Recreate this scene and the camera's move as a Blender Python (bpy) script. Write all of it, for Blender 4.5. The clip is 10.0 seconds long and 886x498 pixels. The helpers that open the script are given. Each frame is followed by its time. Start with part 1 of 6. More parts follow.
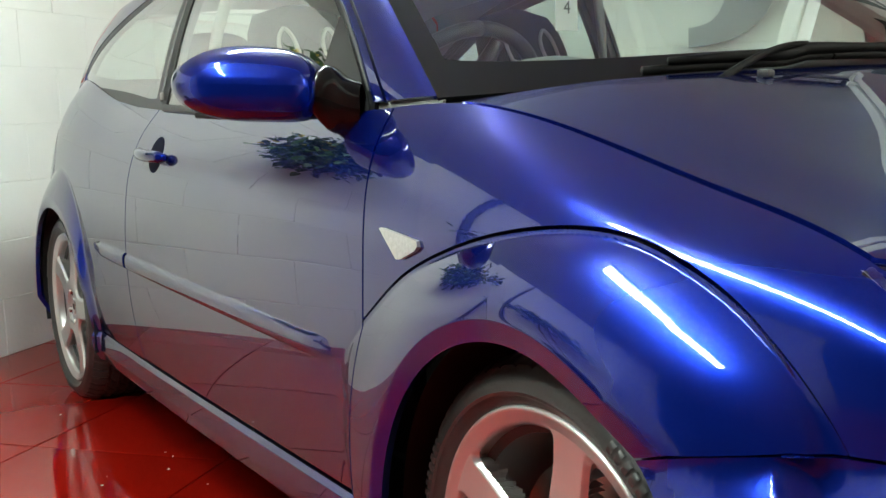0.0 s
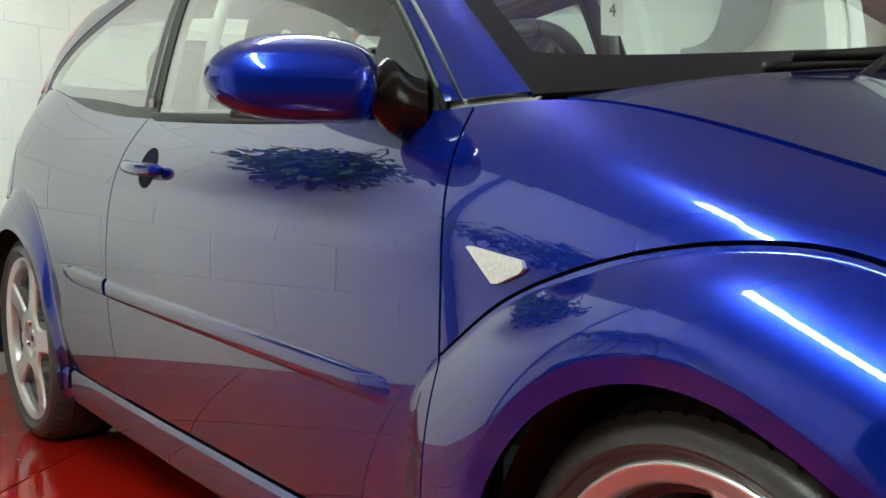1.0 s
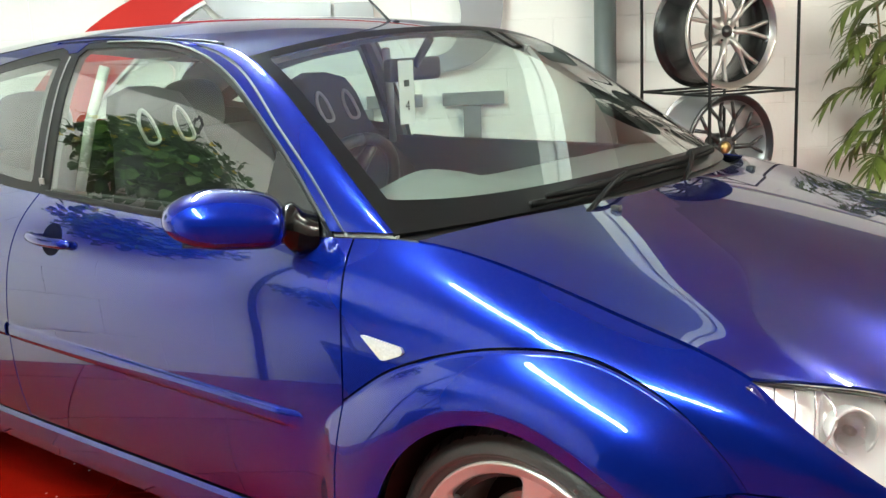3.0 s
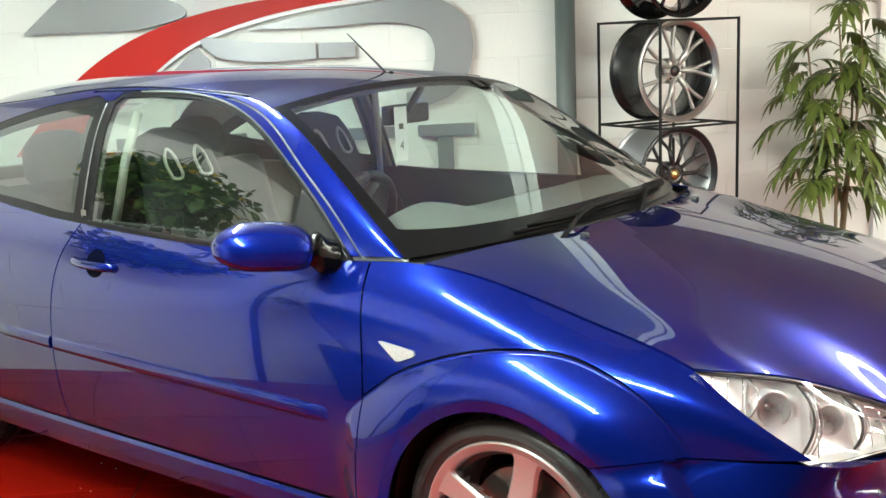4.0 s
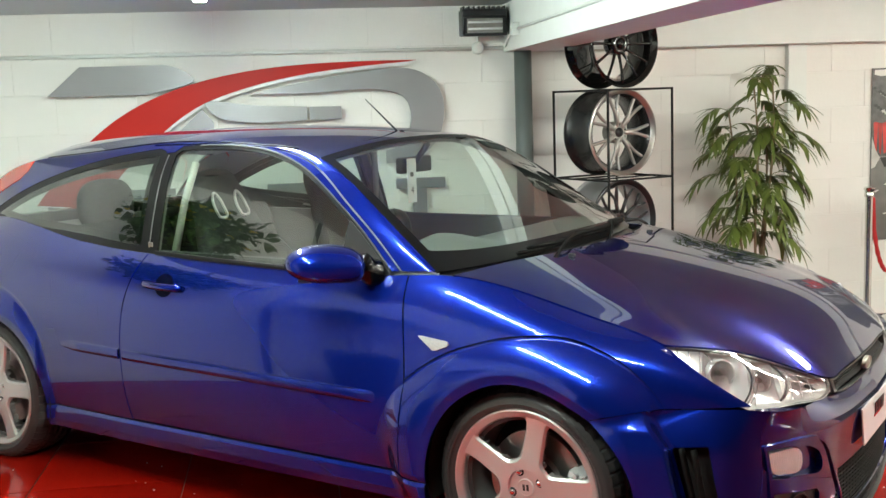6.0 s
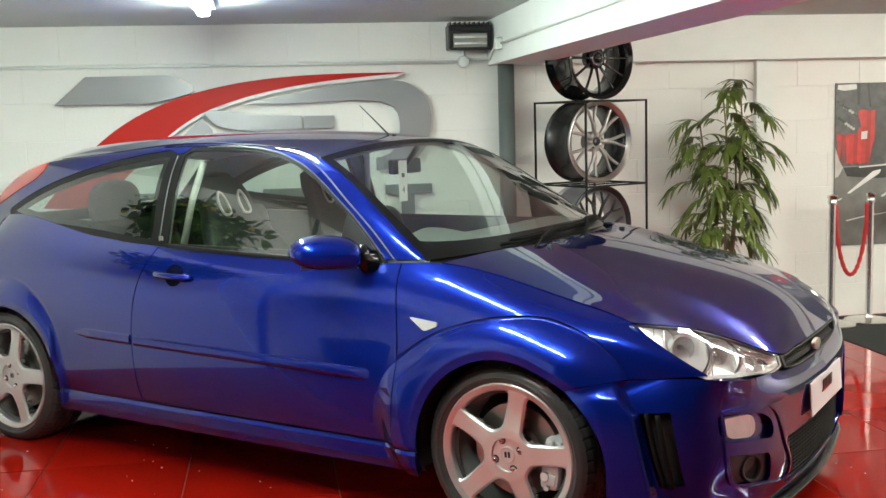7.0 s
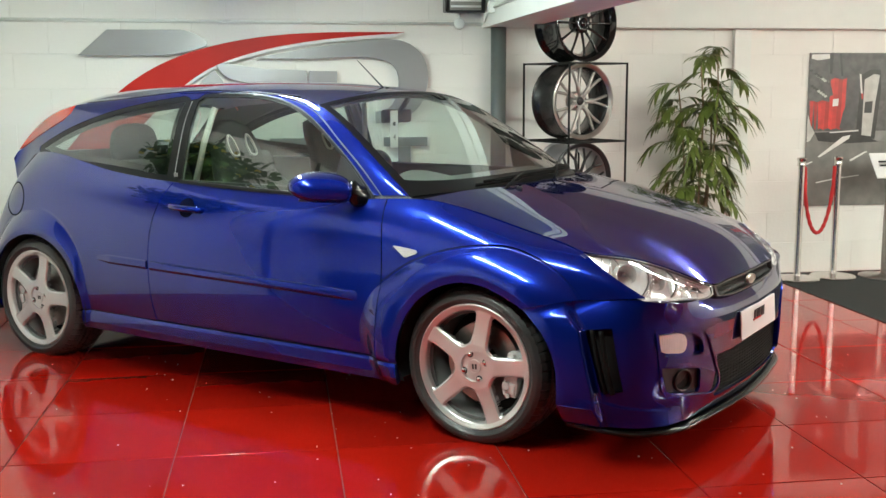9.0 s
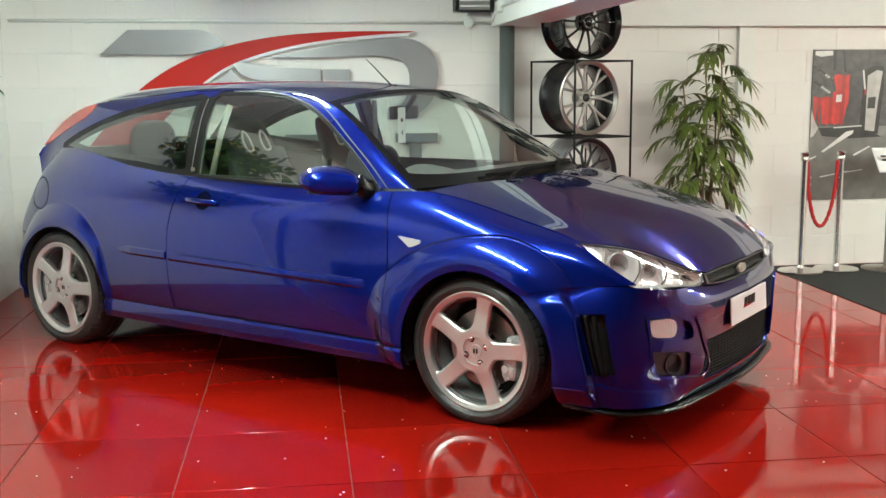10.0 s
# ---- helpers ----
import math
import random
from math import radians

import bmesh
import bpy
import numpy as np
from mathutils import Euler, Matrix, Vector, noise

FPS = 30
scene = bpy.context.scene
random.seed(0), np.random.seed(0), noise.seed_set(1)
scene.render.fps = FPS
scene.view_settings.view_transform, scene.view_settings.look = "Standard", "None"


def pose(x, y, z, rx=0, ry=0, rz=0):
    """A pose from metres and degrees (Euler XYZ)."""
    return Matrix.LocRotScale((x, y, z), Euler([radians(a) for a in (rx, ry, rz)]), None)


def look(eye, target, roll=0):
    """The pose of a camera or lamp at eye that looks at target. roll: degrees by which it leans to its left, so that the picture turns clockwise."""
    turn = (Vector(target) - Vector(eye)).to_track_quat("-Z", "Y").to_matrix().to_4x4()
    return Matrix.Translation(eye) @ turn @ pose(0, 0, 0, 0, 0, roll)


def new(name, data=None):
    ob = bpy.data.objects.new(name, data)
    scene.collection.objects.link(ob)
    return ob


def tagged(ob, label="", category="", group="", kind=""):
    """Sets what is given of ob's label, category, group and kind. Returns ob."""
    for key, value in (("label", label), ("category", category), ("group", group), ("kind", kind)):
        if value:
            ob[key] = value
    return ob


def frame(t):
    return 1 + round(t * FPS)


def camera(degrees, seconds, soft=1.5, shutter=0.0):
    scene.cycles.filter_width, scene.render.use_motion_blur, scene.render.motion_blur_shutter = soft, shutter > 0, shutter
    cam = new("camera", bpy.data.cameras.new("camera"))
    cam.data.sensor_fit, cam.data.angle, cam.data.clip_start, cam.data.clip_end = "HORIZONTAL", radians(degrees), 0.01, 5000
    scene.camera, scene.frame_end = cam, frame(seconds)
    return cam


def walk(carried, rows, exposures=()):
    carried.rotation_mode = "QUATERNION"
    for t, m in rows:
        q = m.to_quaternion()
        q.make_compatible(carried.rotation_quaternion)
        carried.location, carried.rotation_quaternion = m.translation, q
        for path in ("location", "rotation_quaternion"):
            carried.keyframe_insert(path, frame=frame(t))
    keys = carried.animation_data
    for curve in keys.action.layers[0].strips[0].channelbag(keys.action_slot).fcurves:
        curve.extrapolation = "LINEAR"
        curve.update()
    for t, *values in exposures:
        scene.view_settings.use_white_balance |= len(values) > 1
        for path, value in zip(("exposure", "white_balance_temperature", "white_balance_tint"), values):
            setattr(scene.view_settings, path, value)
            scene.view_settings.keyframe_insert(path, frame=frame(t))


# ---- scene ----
cam = camera(44.9, 10.0)
PATH = [
    (0, (1.039, -1.577, 0.923), (-0.653, -0.543, 0.656), -2.0),
    (0.5, (0.837, -1.578, 0.893), (-0.837, -0.513, 0.648), -1.6),
    (1, (0.714, -1.626, 0.886), (-0.908, -0.476, 0.672), -1.3),
    (1.5, (0.733, -1.694, 0.939), (-0.823, -0.459, 0.71), -1.4),
    (2, (0.882, -1.865, 1.116), (-0.567, -0.529, 0.776), -2.4),
    (2.5, (1.028, -2.059, 1.235), (-0.338, -0.651, 0.848), -2.7),
    (3, (1.102, -2.297, 1.338), (-0.158, -0.798, 0.933), -2.4),
    (4.3, (1.334, -2.859, 1.465), (0.149, -1.29, 1.097), -2.4),
    (4.5, (1.33, -2.959, 1.474), (0.159, -1.377, 1.116), -2.4),
    (5, (1.326, -3.203, 1.485), (0.2, -1.583, 1.157), -2.2),
    (5.5, (1.419, -3.367, 1.478), (0.315, -1.726, 1.181), -2.1),
    (7, (1.693, -3.846, 1.41), (0.633, -2.166, 1.175), -1.6),
    (7.5, (1.812, -3.931, 1.383), (0.737, -2.262, 1.142), -1.5),
    (8, (1.926, -4.035, 1.359), (0.838, -2.378, 1.092), -1.1),
    (8.5, (1.982, -4.135, 1.358), (0.905, -2.475, 1.07), -0.5),
    (9, (2.069, -4.231, 1.36), (0.999, -2.568, 1.062), -0.2),
    (9.5, (2.174, -4.292, 1.364), (1.086, -2.641, 1.062), -0.4),
    (10, (2.241, -4.364, 1.361), (1.139, -2.722, 1.058), -0.4),
]
walk(cam, [(t, look(eye, target, roll)) for t, eye, target, roll in PATH],
     exposures=[(0, 0.05), (1.5, 0.24), (2.5, 0.60), (3, 0.68), (5, 0.32), (7.5, 0.12), (10, 0.10)])

# ---- light ----
world = bpy.data.worlds.new("world")
scene.world = world
world.use_nodes = True
world.node_tree.nodes["Background"].inputs[0].default_value = (0.9, 0.95, 1.0, 1)
world.node_tree.nodes["Background"].inputs[1].default_value = 0.05
scene.view_settings.exposure = 0.0

# the room's axes: a runs along the sign wall, b runs into it
TURN = 41.3
CA, SA = math.cos(radians(TURN)), math.sin(radians(TURN))
CEIL, WALL_B, WALL_A, BACK_B = 2.04, 2.43, -3.15, 2.80


def room(a, b, z=0.0, rz=0.0):
    return pose(a * CA - b * SA, a * SA + b * CA, z, 0, 0, TURN + rz)


# ---- materials ----
def nodes_of(mat):
    mat.use_nodes = True
    nt = mat.node_tree
    return nt, nt.nodes["Principled BSDF"]


def set_in(node, **kw):
    for k, v in kw.items():
        node.inputs[k.replace("_", " ")].default_value = v


def material(name, color, rough=0.5, metal=0.0, vary=0.12, scale=8.0, bump=0.0, bump_scale=60.0, spread=0.1, coat=0.0, spec=0.5, dist=0.002):
    """Base colour with blotches and grain, uneven gloss and a fine relief."""
    mat = bpy.data.materials.new(name)
    nt, p = nodes_of(mat)
    tc = nt.nodes.new("ShaderNodeTexCoord")
    n1 = nt.nodes.new("ShaderNodeTexNoise")
    n1.inputs["Scale"].default_value, n1.inputs["Detail"].default_value = scale, 6
    nt.links.new(tc.outputs["Object"], n1.inputs["Vector"])
    mix = nt.nodes.new("ShaderNodeMix")
    mix.data_type = "RGBA"
    c = Vector(color[:3])
    mix.inputs[6].default_value = (*(c * (1 - vary)), 1)
    mix.inputs[7].default_value = (*[min(1, v) for v in c * (1 + vary)], 1)
    nt.links.new(n1.outputs["Fac"], mix.inputs[0])
    nt.links.new(mix.outputs[2], p.inputs["Base Color"])
    mr = nt.nodes.new("ShaderNodeMapRange")
    mr.inputs["To Min"].default_value, mr.inputs["To Max"].default_value = max(0.01, rough - spread * rough), min(1, rough + spread * rough)
    nt.links.new(n1.outputs["Fac"], mr.inputs["Value"])
    nt.links.new(mr.outputs["Result"], p.inputs["Roughness"])
    set_in(p, Metallic=metal, Coat_Weight=coat, Specular_IOR_Level=spec)
    if bump:
        n2 = nt.nodes.new("ShaderNodeTexNoise")
        n2.inputs["Scale"].default_value, n2.inputs["Detail"].default_value = bump_scale, 4
        nt.links.new(tc.outputs["Object"], n2.inputs["Vector"])
        b = nt.nodes.new("ShaderNodeBump")
        b.inputs["Strength"].default_value, b.inputs["Distance"].default_value = bump, dist
        nt.links.new(n2.outputs["Fac"], b.inputs["Height"])
        nt.links.new(b.outputs["Normal"], p.inputs["Normal"])
    return mat


def glow(name, color, strength):
    mat = bpy.data.materials.new(name)
    nt, p = nodes_of(mat)
    set_in(p, Base_Color=(0.9, 0.9, 0.9, 1), Emission_Color=(*color, 1), Emission_Strength=strength)
    return mat


def clear(name, tint, gloss=1.0, rough=0.01, face=0.07, power=4.0):
    """A thin pane: tinted see-through with a mirror layer that grows towards grazing angles."""
    mat = bpy.data.materials.new(name)
    mat.use_nodes = True
    nt = mat.node_tree
    nt.nodes.remove(nt.nodes["Principled BSDF"])
    tr, gl, mx = nt.nodes.new("ShaderNodeBsdfTransparent"), nt.nodes.new("ShaderNodeBsdfGlossy"), nt.nodes.new("ShaderNodeMixShader")
    lw, pw, ml = nt.nodes.new("ShaderNodeLayerWeight"), nt.nodes.new("ShaderNodeMath"), nt.nodes.new("ShaderNodeMath")
    lw.inputs["Blend"].default_value = 0.5
    pw.operation, ml.operation = "POWER", "MULTIPLY_ADD"
    pw.inputs[1].default_value, ml.inputs[1].default_value, ml.inputs[2].default_value = power, 0.90, face
    nt.links.new(lw.outputs["Facing"], pw.inputs[0])
    nt.links.new(pw.outputs[0], ml.inputs[0])
    tr.inputs["Color"].default_value = (*tint, 1)
    gl.inputs["Roughness"].default_value = rough
    gl.inputs["Color"].default_value = (gloss, gloss, gloss, 1)
    nt.links.new(ml.outputs[0], mx.inputs[0])
    nt.links.new(tr.outputs[0], mx.inputs[1])
    nt.links.new(gl.outputs[0], mx.inputs[2])
    nt.links.new(mx.outputs[0], nt.nodes["Material Output"].inputs["Surface"])
    return mat


def paint_material():
    """Blue metallic paint: fine flakes under a clear coat with a slight orange peel."""
    mat = bpy.data.materials.new("blue_paint")
    nt, p = nodes_of(mat)
    tc = nt.nodes.new("ShaderNodeTexCoord")
    fl = nt.nodes.new("ShaderNodeTexVoronoi")
    fl.inputs["Scale"].default_value = 1400
    nt.links.new(tc.outputs["Object"], fl.inputs["Vector"])
    ramp = nt.nodes.new("ShaderNodeMapRange")
    ramp.inputs["To Min"].default_value, ramp.inputs["To Max"].default_value = 0.21, 0.24
    nt.links.new(fl.outputs["Color"], ramp.inputs["Value"])
    nt.links.new(ramp.outputs["Result"], p.inputs["Roughness"])
    n = nt.nodes.new("ShaderNodeTexNoise")
    n.inputs["Scale"].default_value = 90
    nt.links.new(tc.outputs["Object"], n.inputs["Vector"])
    b = nt.nodes.new("ShaderNodeBump")
    b.inputs["Strength"].default_value, b.inputs["Distance"].default_value = 0.008, 0.002
    nt.links.new(n.outputs["Fac"], b.inputs["Height"])
    nt.links.new(b.outputs["Normal"], p.inputs["Coat Normal"])
    # the coat mirrors more towards grazing angles
    lw, gain = nt.nodes.new("ShaderNodeLayerWeight"), nt.nodes.new("ShaderNodeMapRange")
    lw.inputs["Blend"].default_value = 0.5
    gain.inputs["From Min"].default_value, gain.inputs["From Max"].default_value = 0.24, 0.64
    gain.inputs["To Min"].default_value, gain.inputs["To Max"].default_value = 0.16, 1.0
    nt.links.new(lw.outputs["Facing"], gain.inputs["Value"])
    nt.links.new(gain.outputs["Result"], p.inputs["Coat Weight"])
    set_in(p, Base_Color=(0.0034, 0.0180, 0.270, 1), Metallic=0.60, Coat_Tint=(0.32, 0.34, 0.36, 1), Coat_Roughness=0.0, Coat_IOR=2.3, Specular_Tint=(0.01, 0.05, 0.4, 1))
    return mat


def tile_material():
    mat = bpy.data.materials.new("red_gloss_tile")
    nt, p = nodes_of(mat)
    tc = nt.nodes.new("ShaderNodeTexCoord")
    oi = nt.nodes.new("ShaderNodeObjectInfo")
    n1 = nt.nodes.new("ShaderNodeTexNoise")
    n1.inputs["Scale"].default_value, n1.inputs["Detail"].default_value = 2.2, 8
    nt.links.new(tc.outputs["Object"], n1.inputs["Vector"])
    hs = nt.nodes.new("ShaderNodeHueSaturation")
    hs.inputs["Color"].default_value = (0.30, 0.0075, 0.0035, 1)
    mv = nt.nodes.new("ShaderNodeMapRange")
    mv.inputs["To Min"].default_value, mv.inputs["To Max"].default_value = 0.86, 1.14
    nt.links.new(oi.outputs["Random"], mv.inputs["Value"])
    nt.links.new(mv.outputs["Result"], hs.inputs["Value"])
    nt.links.new(hs.outputs["Color"], p.inputs["Base Color"])
    mr = nt.nodes.new("ShaderNodeMapRange")
    mr.inputs["From Min"].default_value, mr.inputs["From Max"].default_value = 0.35, 0.7
    mr.inputs["To Min"].default_value, mr.inputs["To Max"].default_value = 0.03, 0.11
    nt.links.new(n1.outputs["Fac"], mr.inputs["Value"])
    nt.links.new(mr.outputs["Result"], p.inputs["Roughness"])
    n2 = nt.nodes.new("ShaderNodeTexNoise")
    n2.inputs["Scale"].default_value = 7
    nt.links.new(tc.outputs["Object"], n2.inputs["Vector"])
    b = nt.nodes.new("ShaderNodeBump")
    b.inputs["Strength"].default_value, b.inputs["Distance"].default_value = 0.06, 0.004
    nt.links.new(n2.outputs["Fac"], b.inputs["Height"])
    nt.links.new(b.outputs["Normal"], p.inputs["Normal"])
    set_in(p, Specular_IOR_Level=0.32)
    return mat


def flutes(name):
    """Pale lamp glass with upright ribs."""
    mat = material(name, (0.94, 0.95, 0.95), 0.25, metal=0.0, vary=0.06, scale=40, coat=0.3)
    nt = mat.node_tree
    tc, wv, b = nt.nodes.new("ShaderNodeTexCoord"), nt.nodes.new("ShaderNodeTexWave"), nt.nodes.new("ShaderNodeBump")
    wv.bands_direction = "Y"
    wv.inputs["Scale"].default_value = 45
    b.inputs["Strength"].default_value, b.inputs["Distance"].default_value = 0.6, 0.003
    nt.links.new(tc.outputs["Object"], wv.inputs["Vector"])
    nt.links.new(wv.outputs["Fac"], b.inputs["Height"])
    nt.links.new(b.outputs["Normal"], nt.nodes["Principled BSDF"].inputs["Normal"])
    return mat


PAINT = paint_material()
TILE = tile_material()
GROUT = material("grout", (0.20, 0.035, 0.025), 0.8)
BLOCK = material("white_block_paint", (0.80, 0.78, 0.74), 0.55, vary=0.05, scale=3, bump=0.35, bump_scale=45, dist=0.004)
MORTAR = material("painted_mortar", (0.78, 0.76, 0.72), 0.7, vary=0.06, bump=0.3)
UNSEENWALL = material("dark_shutter_steel", (0.045, 0.046, 0.048), 0.45, vary=0.2, scale=4)
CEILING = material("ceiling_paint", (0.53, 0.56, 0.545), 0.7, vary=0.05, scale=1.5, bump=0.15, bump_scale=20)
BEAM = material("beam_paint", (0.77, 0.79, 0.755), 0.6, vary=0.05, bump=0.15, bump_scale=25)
BLACK = material("black_plastic", (0.012, 0.012, 0.013), 0.35)
MATT = material("dark_underbody", (0.006, 0.006, 0.006), 0.85)
TRIM = material("black_rubber_trim", (0.007, 0.007, 0.0075), 0.35, spec=0.3)
RUBBER = material("tyre_rubber", (0.036, 0.036, 0.0365), 0.36, spec=0.5, vary=0.3, scale=25, bump=0.2, bump_scale=180)
SILVER = material("silver_wheel_paint", (0.64, 0.635, 0.63), 0.30, metal=0.72, vary=0.04, coat=0.5)
CHROME = material("chrome", (0.8, 0.8, 0.8), 0.06, metal=1.0, vary=0.02)
STEEL = material("disc_steel", (0.35, 0.33, 0.31), 0.35, metal=1.0, vary=0.25, scale=30)
GREY_BARREL = material("grey_alloy", (0.42, 0.42, 0.43), 0.36, metal=0.8, vary=0.06)
ANTHRACITE = material("anthracite_alloy", (0.06, 0.06, 0.062), 0.3, metal=0.7, vary=0.1)
GLOSSBLACK = material("gloss_black_alloy", (0.008, 0.008, 0.008), 0.12, metal=0.2, coat=0.6)
WIPER = material("wiper_black", (0.004, 0.004, 0.004), 0.6, spec=0.12)
GLASS = clear("tinted_window", (0.85, 0.94, 0.88), face=0.13, power=3.0)
WSCREEN = clear("windscreen_glass", (0.90, 0.99, 0.94), face=0.13, power=3.5)
LENS = clear("clear_lens", (0.95, 0.95, 0.95))
REFLECT = material("lamp_reflector", (0.95, 0.96, 0.94), 0.24, metal=0.45, vary=0.03, bump=0.12, bump_scale=35, dist=0.003)
LAMPSILVER = material("lamp_unit_silver", (0.90, 0.91, 0.90), 0.14, metal=0.6, vary=0.02)
CLOTH = material("seat_cloth", (0.018, 0.018, 0.019), 0.9, vary=0.3, scale=60, bump=0.3, bump_scale=300)
DASH = material("dashboard_plastic", (0.15, 0.156, 0.148), 0.7, vary=0.15, scale=40, bump=0.2, bump_scale=400)
WHITE = material("white_plate", (0.82, 0.82, 0.82), 0.3, vary=0.02)
REDLAMP = material("red_lamp_lens", (0.55, 0.03, 0.012), 0.1, vary=0.1, coat=1.0)
SIGNRED = material("sign_red", (0.46, 0.014, 0.009), 0.5, spec=0.25, vary=0.06, scale=2)
SIGNSILVER = material("brushed_sign_metal", (0.34, 0.34, 0.345), 0.34, metal=0.5, vary=0.12, scale=3)
SIGNGREY = material("sign_grey", (0.16, 0.165, 0.17), 0.5, vary=0.05)
GREENSTEEL = material("green_painted_steel", (0.105, 0.122, 0.116), 0.45, vary=0.1, scale=5)
RACKSTEEL = material("black_rack_steel", (0.006, 0.006, 0.006), 0.55, vary=0.1, spec=0.2)
LEAF = material("leaf_green", (0.098, 0.130, 0.024), 0.45, vary=0.5, scale=9)
LEAFDARK = material("bush_leaf", (0.055, 0.12, 0.022), 0.45, vary=0.5, scale=9)
BARK = material("cane_bark", (0.20, 0.15, 0.08), 0.7, vary=0.25, scale=20)
YELLOW = material("yellow_petal", (0.75, 0.55, 0.03), 0.5, vary=0.15)
ROPE = material("red_rope", (0.42, 0.010, 0.010), 0.75, vary=0.2, scale=60, bump=0.4, bump_scale=200)
CARPET = material("black_mat", (0.012, 0.014, 0.013), 0.9, vary=0.3, scale=120, bump=0.3, bump_scale=300)
AMBER = material("clear_repeater_lens", (0.50, 0.50, 0.49), 0.3, metal=0.3, vary=0.25, scale=180, coat=0.8, bump=0.5, bump_scale=160, dist=0.003)
TUBE = glow("lit_tube", (0.86, 1.0, 0.90), 158.0)
TUBE_WARM = glow("lit_warm_tube", (0.96, 1.0, 0.88), 125.0)


# ---- mesh tools ----
def mesh_of(name, V, F, mat, smooth=True):
    me = bpy.data.meshes.new(name)
    me.from_pydata([tuple(v) for v in np.asarray(V, float)], [], [tuple(int(i) for i in f) for f in F])
    me.materials.append(mat)
    me.polygons.foreach_set("use_smooth", [smooth] * len(me.polygons))
    me.update()
    return me


def bm_mesh(name, bm, mat, smooth=True):
    me = bpy.data.meshes.new(name)
    bmesh.ops.recalc_face_normals(bm, faces=bm.faces)
    bm.to_mesh(me)
    bm.free()
    me.materials.append(mat)
    me.polygons.foreach_set("use_smooth", [smooth] * len(me.polygons))
    return me


def sharp(me, angle=35):
    me.set_sharp_from_angle(angle=radians(angle))
    return me


def part(name, me, parent, label=""):
    ob = new(name, me)
    ob.parent = parent
    return tagged(ob, label)


def thing(name, m, label, category, group="", kind=""):
    ob = new(name)
    ob.matrix_world = m
    ob.empty_display_size = 0.1
    return tagged(ob, label, category, group, kind)


def solid(name, me, m, label, category, group="", kind=""):
    ob = new(name, me)
    ob.matrix_world = m
    return tagged(ob, label, category, group, kind)


def add_box(bm, c, s, bevel=0.0, rot=None):
    m = Matrix.Translation(c) @ (rot.to_4x4() if rot else Matrix()) @ Matrix.Diagonal((*s, 1))
    r = bmesh.ops.create_cube(bm, size=1, matrix=m)
    if bevel:
        es = list({e for v in r["verts"] for e in v.link_edges})
        bmesh.ops.bevel(bm, geom=es, offset=bevel, segments=2, affect="EDGES", profile=0.6)
    return bm


def box(name, c, s, mat, bevel=0.004, rot=None):
    return bm_mesh(name, add_box(bmesh.new(), c, s, bevel, rot), mat, False)


def lathe(profile, n=64, axis="y"):
    """Rings of (radius, offset) round an axis."""
    V, F = [], []
    for r, h in profile:
        for i in range(n):
            a = 2 * math.pi * i / n
            c, s = r * math.cos(a), r * math.sin(a)
            V.append((c, h, s) if axis == "y" else (c, s, h))
    for j in range(len(profile) - 1):
        for i in range(n):
            k = (i + 1) % n
            F.append((j * n + i, j * n + k, (j + 1) * n + k, (j + 1) * n + i))
    return V, F


def tube(points, radius, n=8):
    """A round bar along points; radius may be a list."""
    P = np.asarray(points, float)
    R = np.broadcast_to(np.asarray(radius, float), (len(P),))
    T = np.gradient(P, axis=0)
    T /= np.linalg.norm(T, axis=1)[:, None] + 1e-9
    up = np.array([0.13, 0.21, 0.97])
    V, F = [], []
    for p, t, r in zip(P, T, R):
        s = np.cross(t, up)
        s /= np.linalg.norm(s) + 1e-9
        u = np.cross(s, t)
        for i in range(n):
            a = 2 * math.pi * i / n
            V.append(p + r * (math.cos(a) * s + math.sin(a) * u))
    for j in range(len(P) - 1):
        for i in range(n):
            k = (i + 1) % n
            F.append((j * n + i, j * n + k, (j + 1) * n + k, (j + 1) * n + i))
    F.append(tuple(range(n))[::-1])
    F.append(tuple((len(P) - 1) * n + i for i in range(n)))
    return V, F


def merge(*parts_):
    V, F = [], []
    for v, f in parts_:
        o = len(V)
        V += [tuple(p) for p in v]
        F += [tuple(i + o for i in q) for q in f]
    return V, F


def spline(xs, ys):
    """Natural cubic through (xs, ys); ys may have columns. Returns a function."""
    xs, ys = np.asarray(xs, float), np.asarray(ys, float)
    n, h = len(xs), np.diff(xs)
    A, R = np.eye(n), np.zeros((n,) + ys.shape[1:])
    for i in range(1, n - 1):
        A[i, i - 1:i + 2] = h[i - 1], 2 * (h[i - 1] + h[i]), h[i]
        R[i] = 6 * ((ys[i + 1] - ys[i]) / h[i] - (ys[i] - ys[i - 1]) / h[i - 1])
    m = np.linalg.solve(A, R.reshape(n, -1)).reshape(R.shape)

    def f(x):
        x = np.asarray(x, float)
        k = np.clip(np.searchsorted(xs, x) - 1, 0, n - 2)
        sh = x.shape + (1,) * (ys.ndim - 1)
        hk, t0, t1 = h[k].reshape(sh), (xs[k + 1] - x).reshape(sh), (x - xs[k]).reshape(sh)
        return (m[k] * t0 ** 3 + m[k + 1] * t1 ** 3) / (6 * hk) + (ys[k] / hk - m[k] * hk / 6) * t0 + (ys[k + 1] / hk - m[k + 1] * hk / 6) * t1
    return f


def along(points, n, closed=False):
    """Points on a smooth curve through points."""
    P = np.asarray(points, float)
    if closed:
        P = np.vstack([P, P[:1]])
    d = np.r_[0, np.cumsum(np.linalg.norm(np.diff(P, axis=0), axis=1))]
    return spline(d, P)(np.linspace(0, d[-1], n))


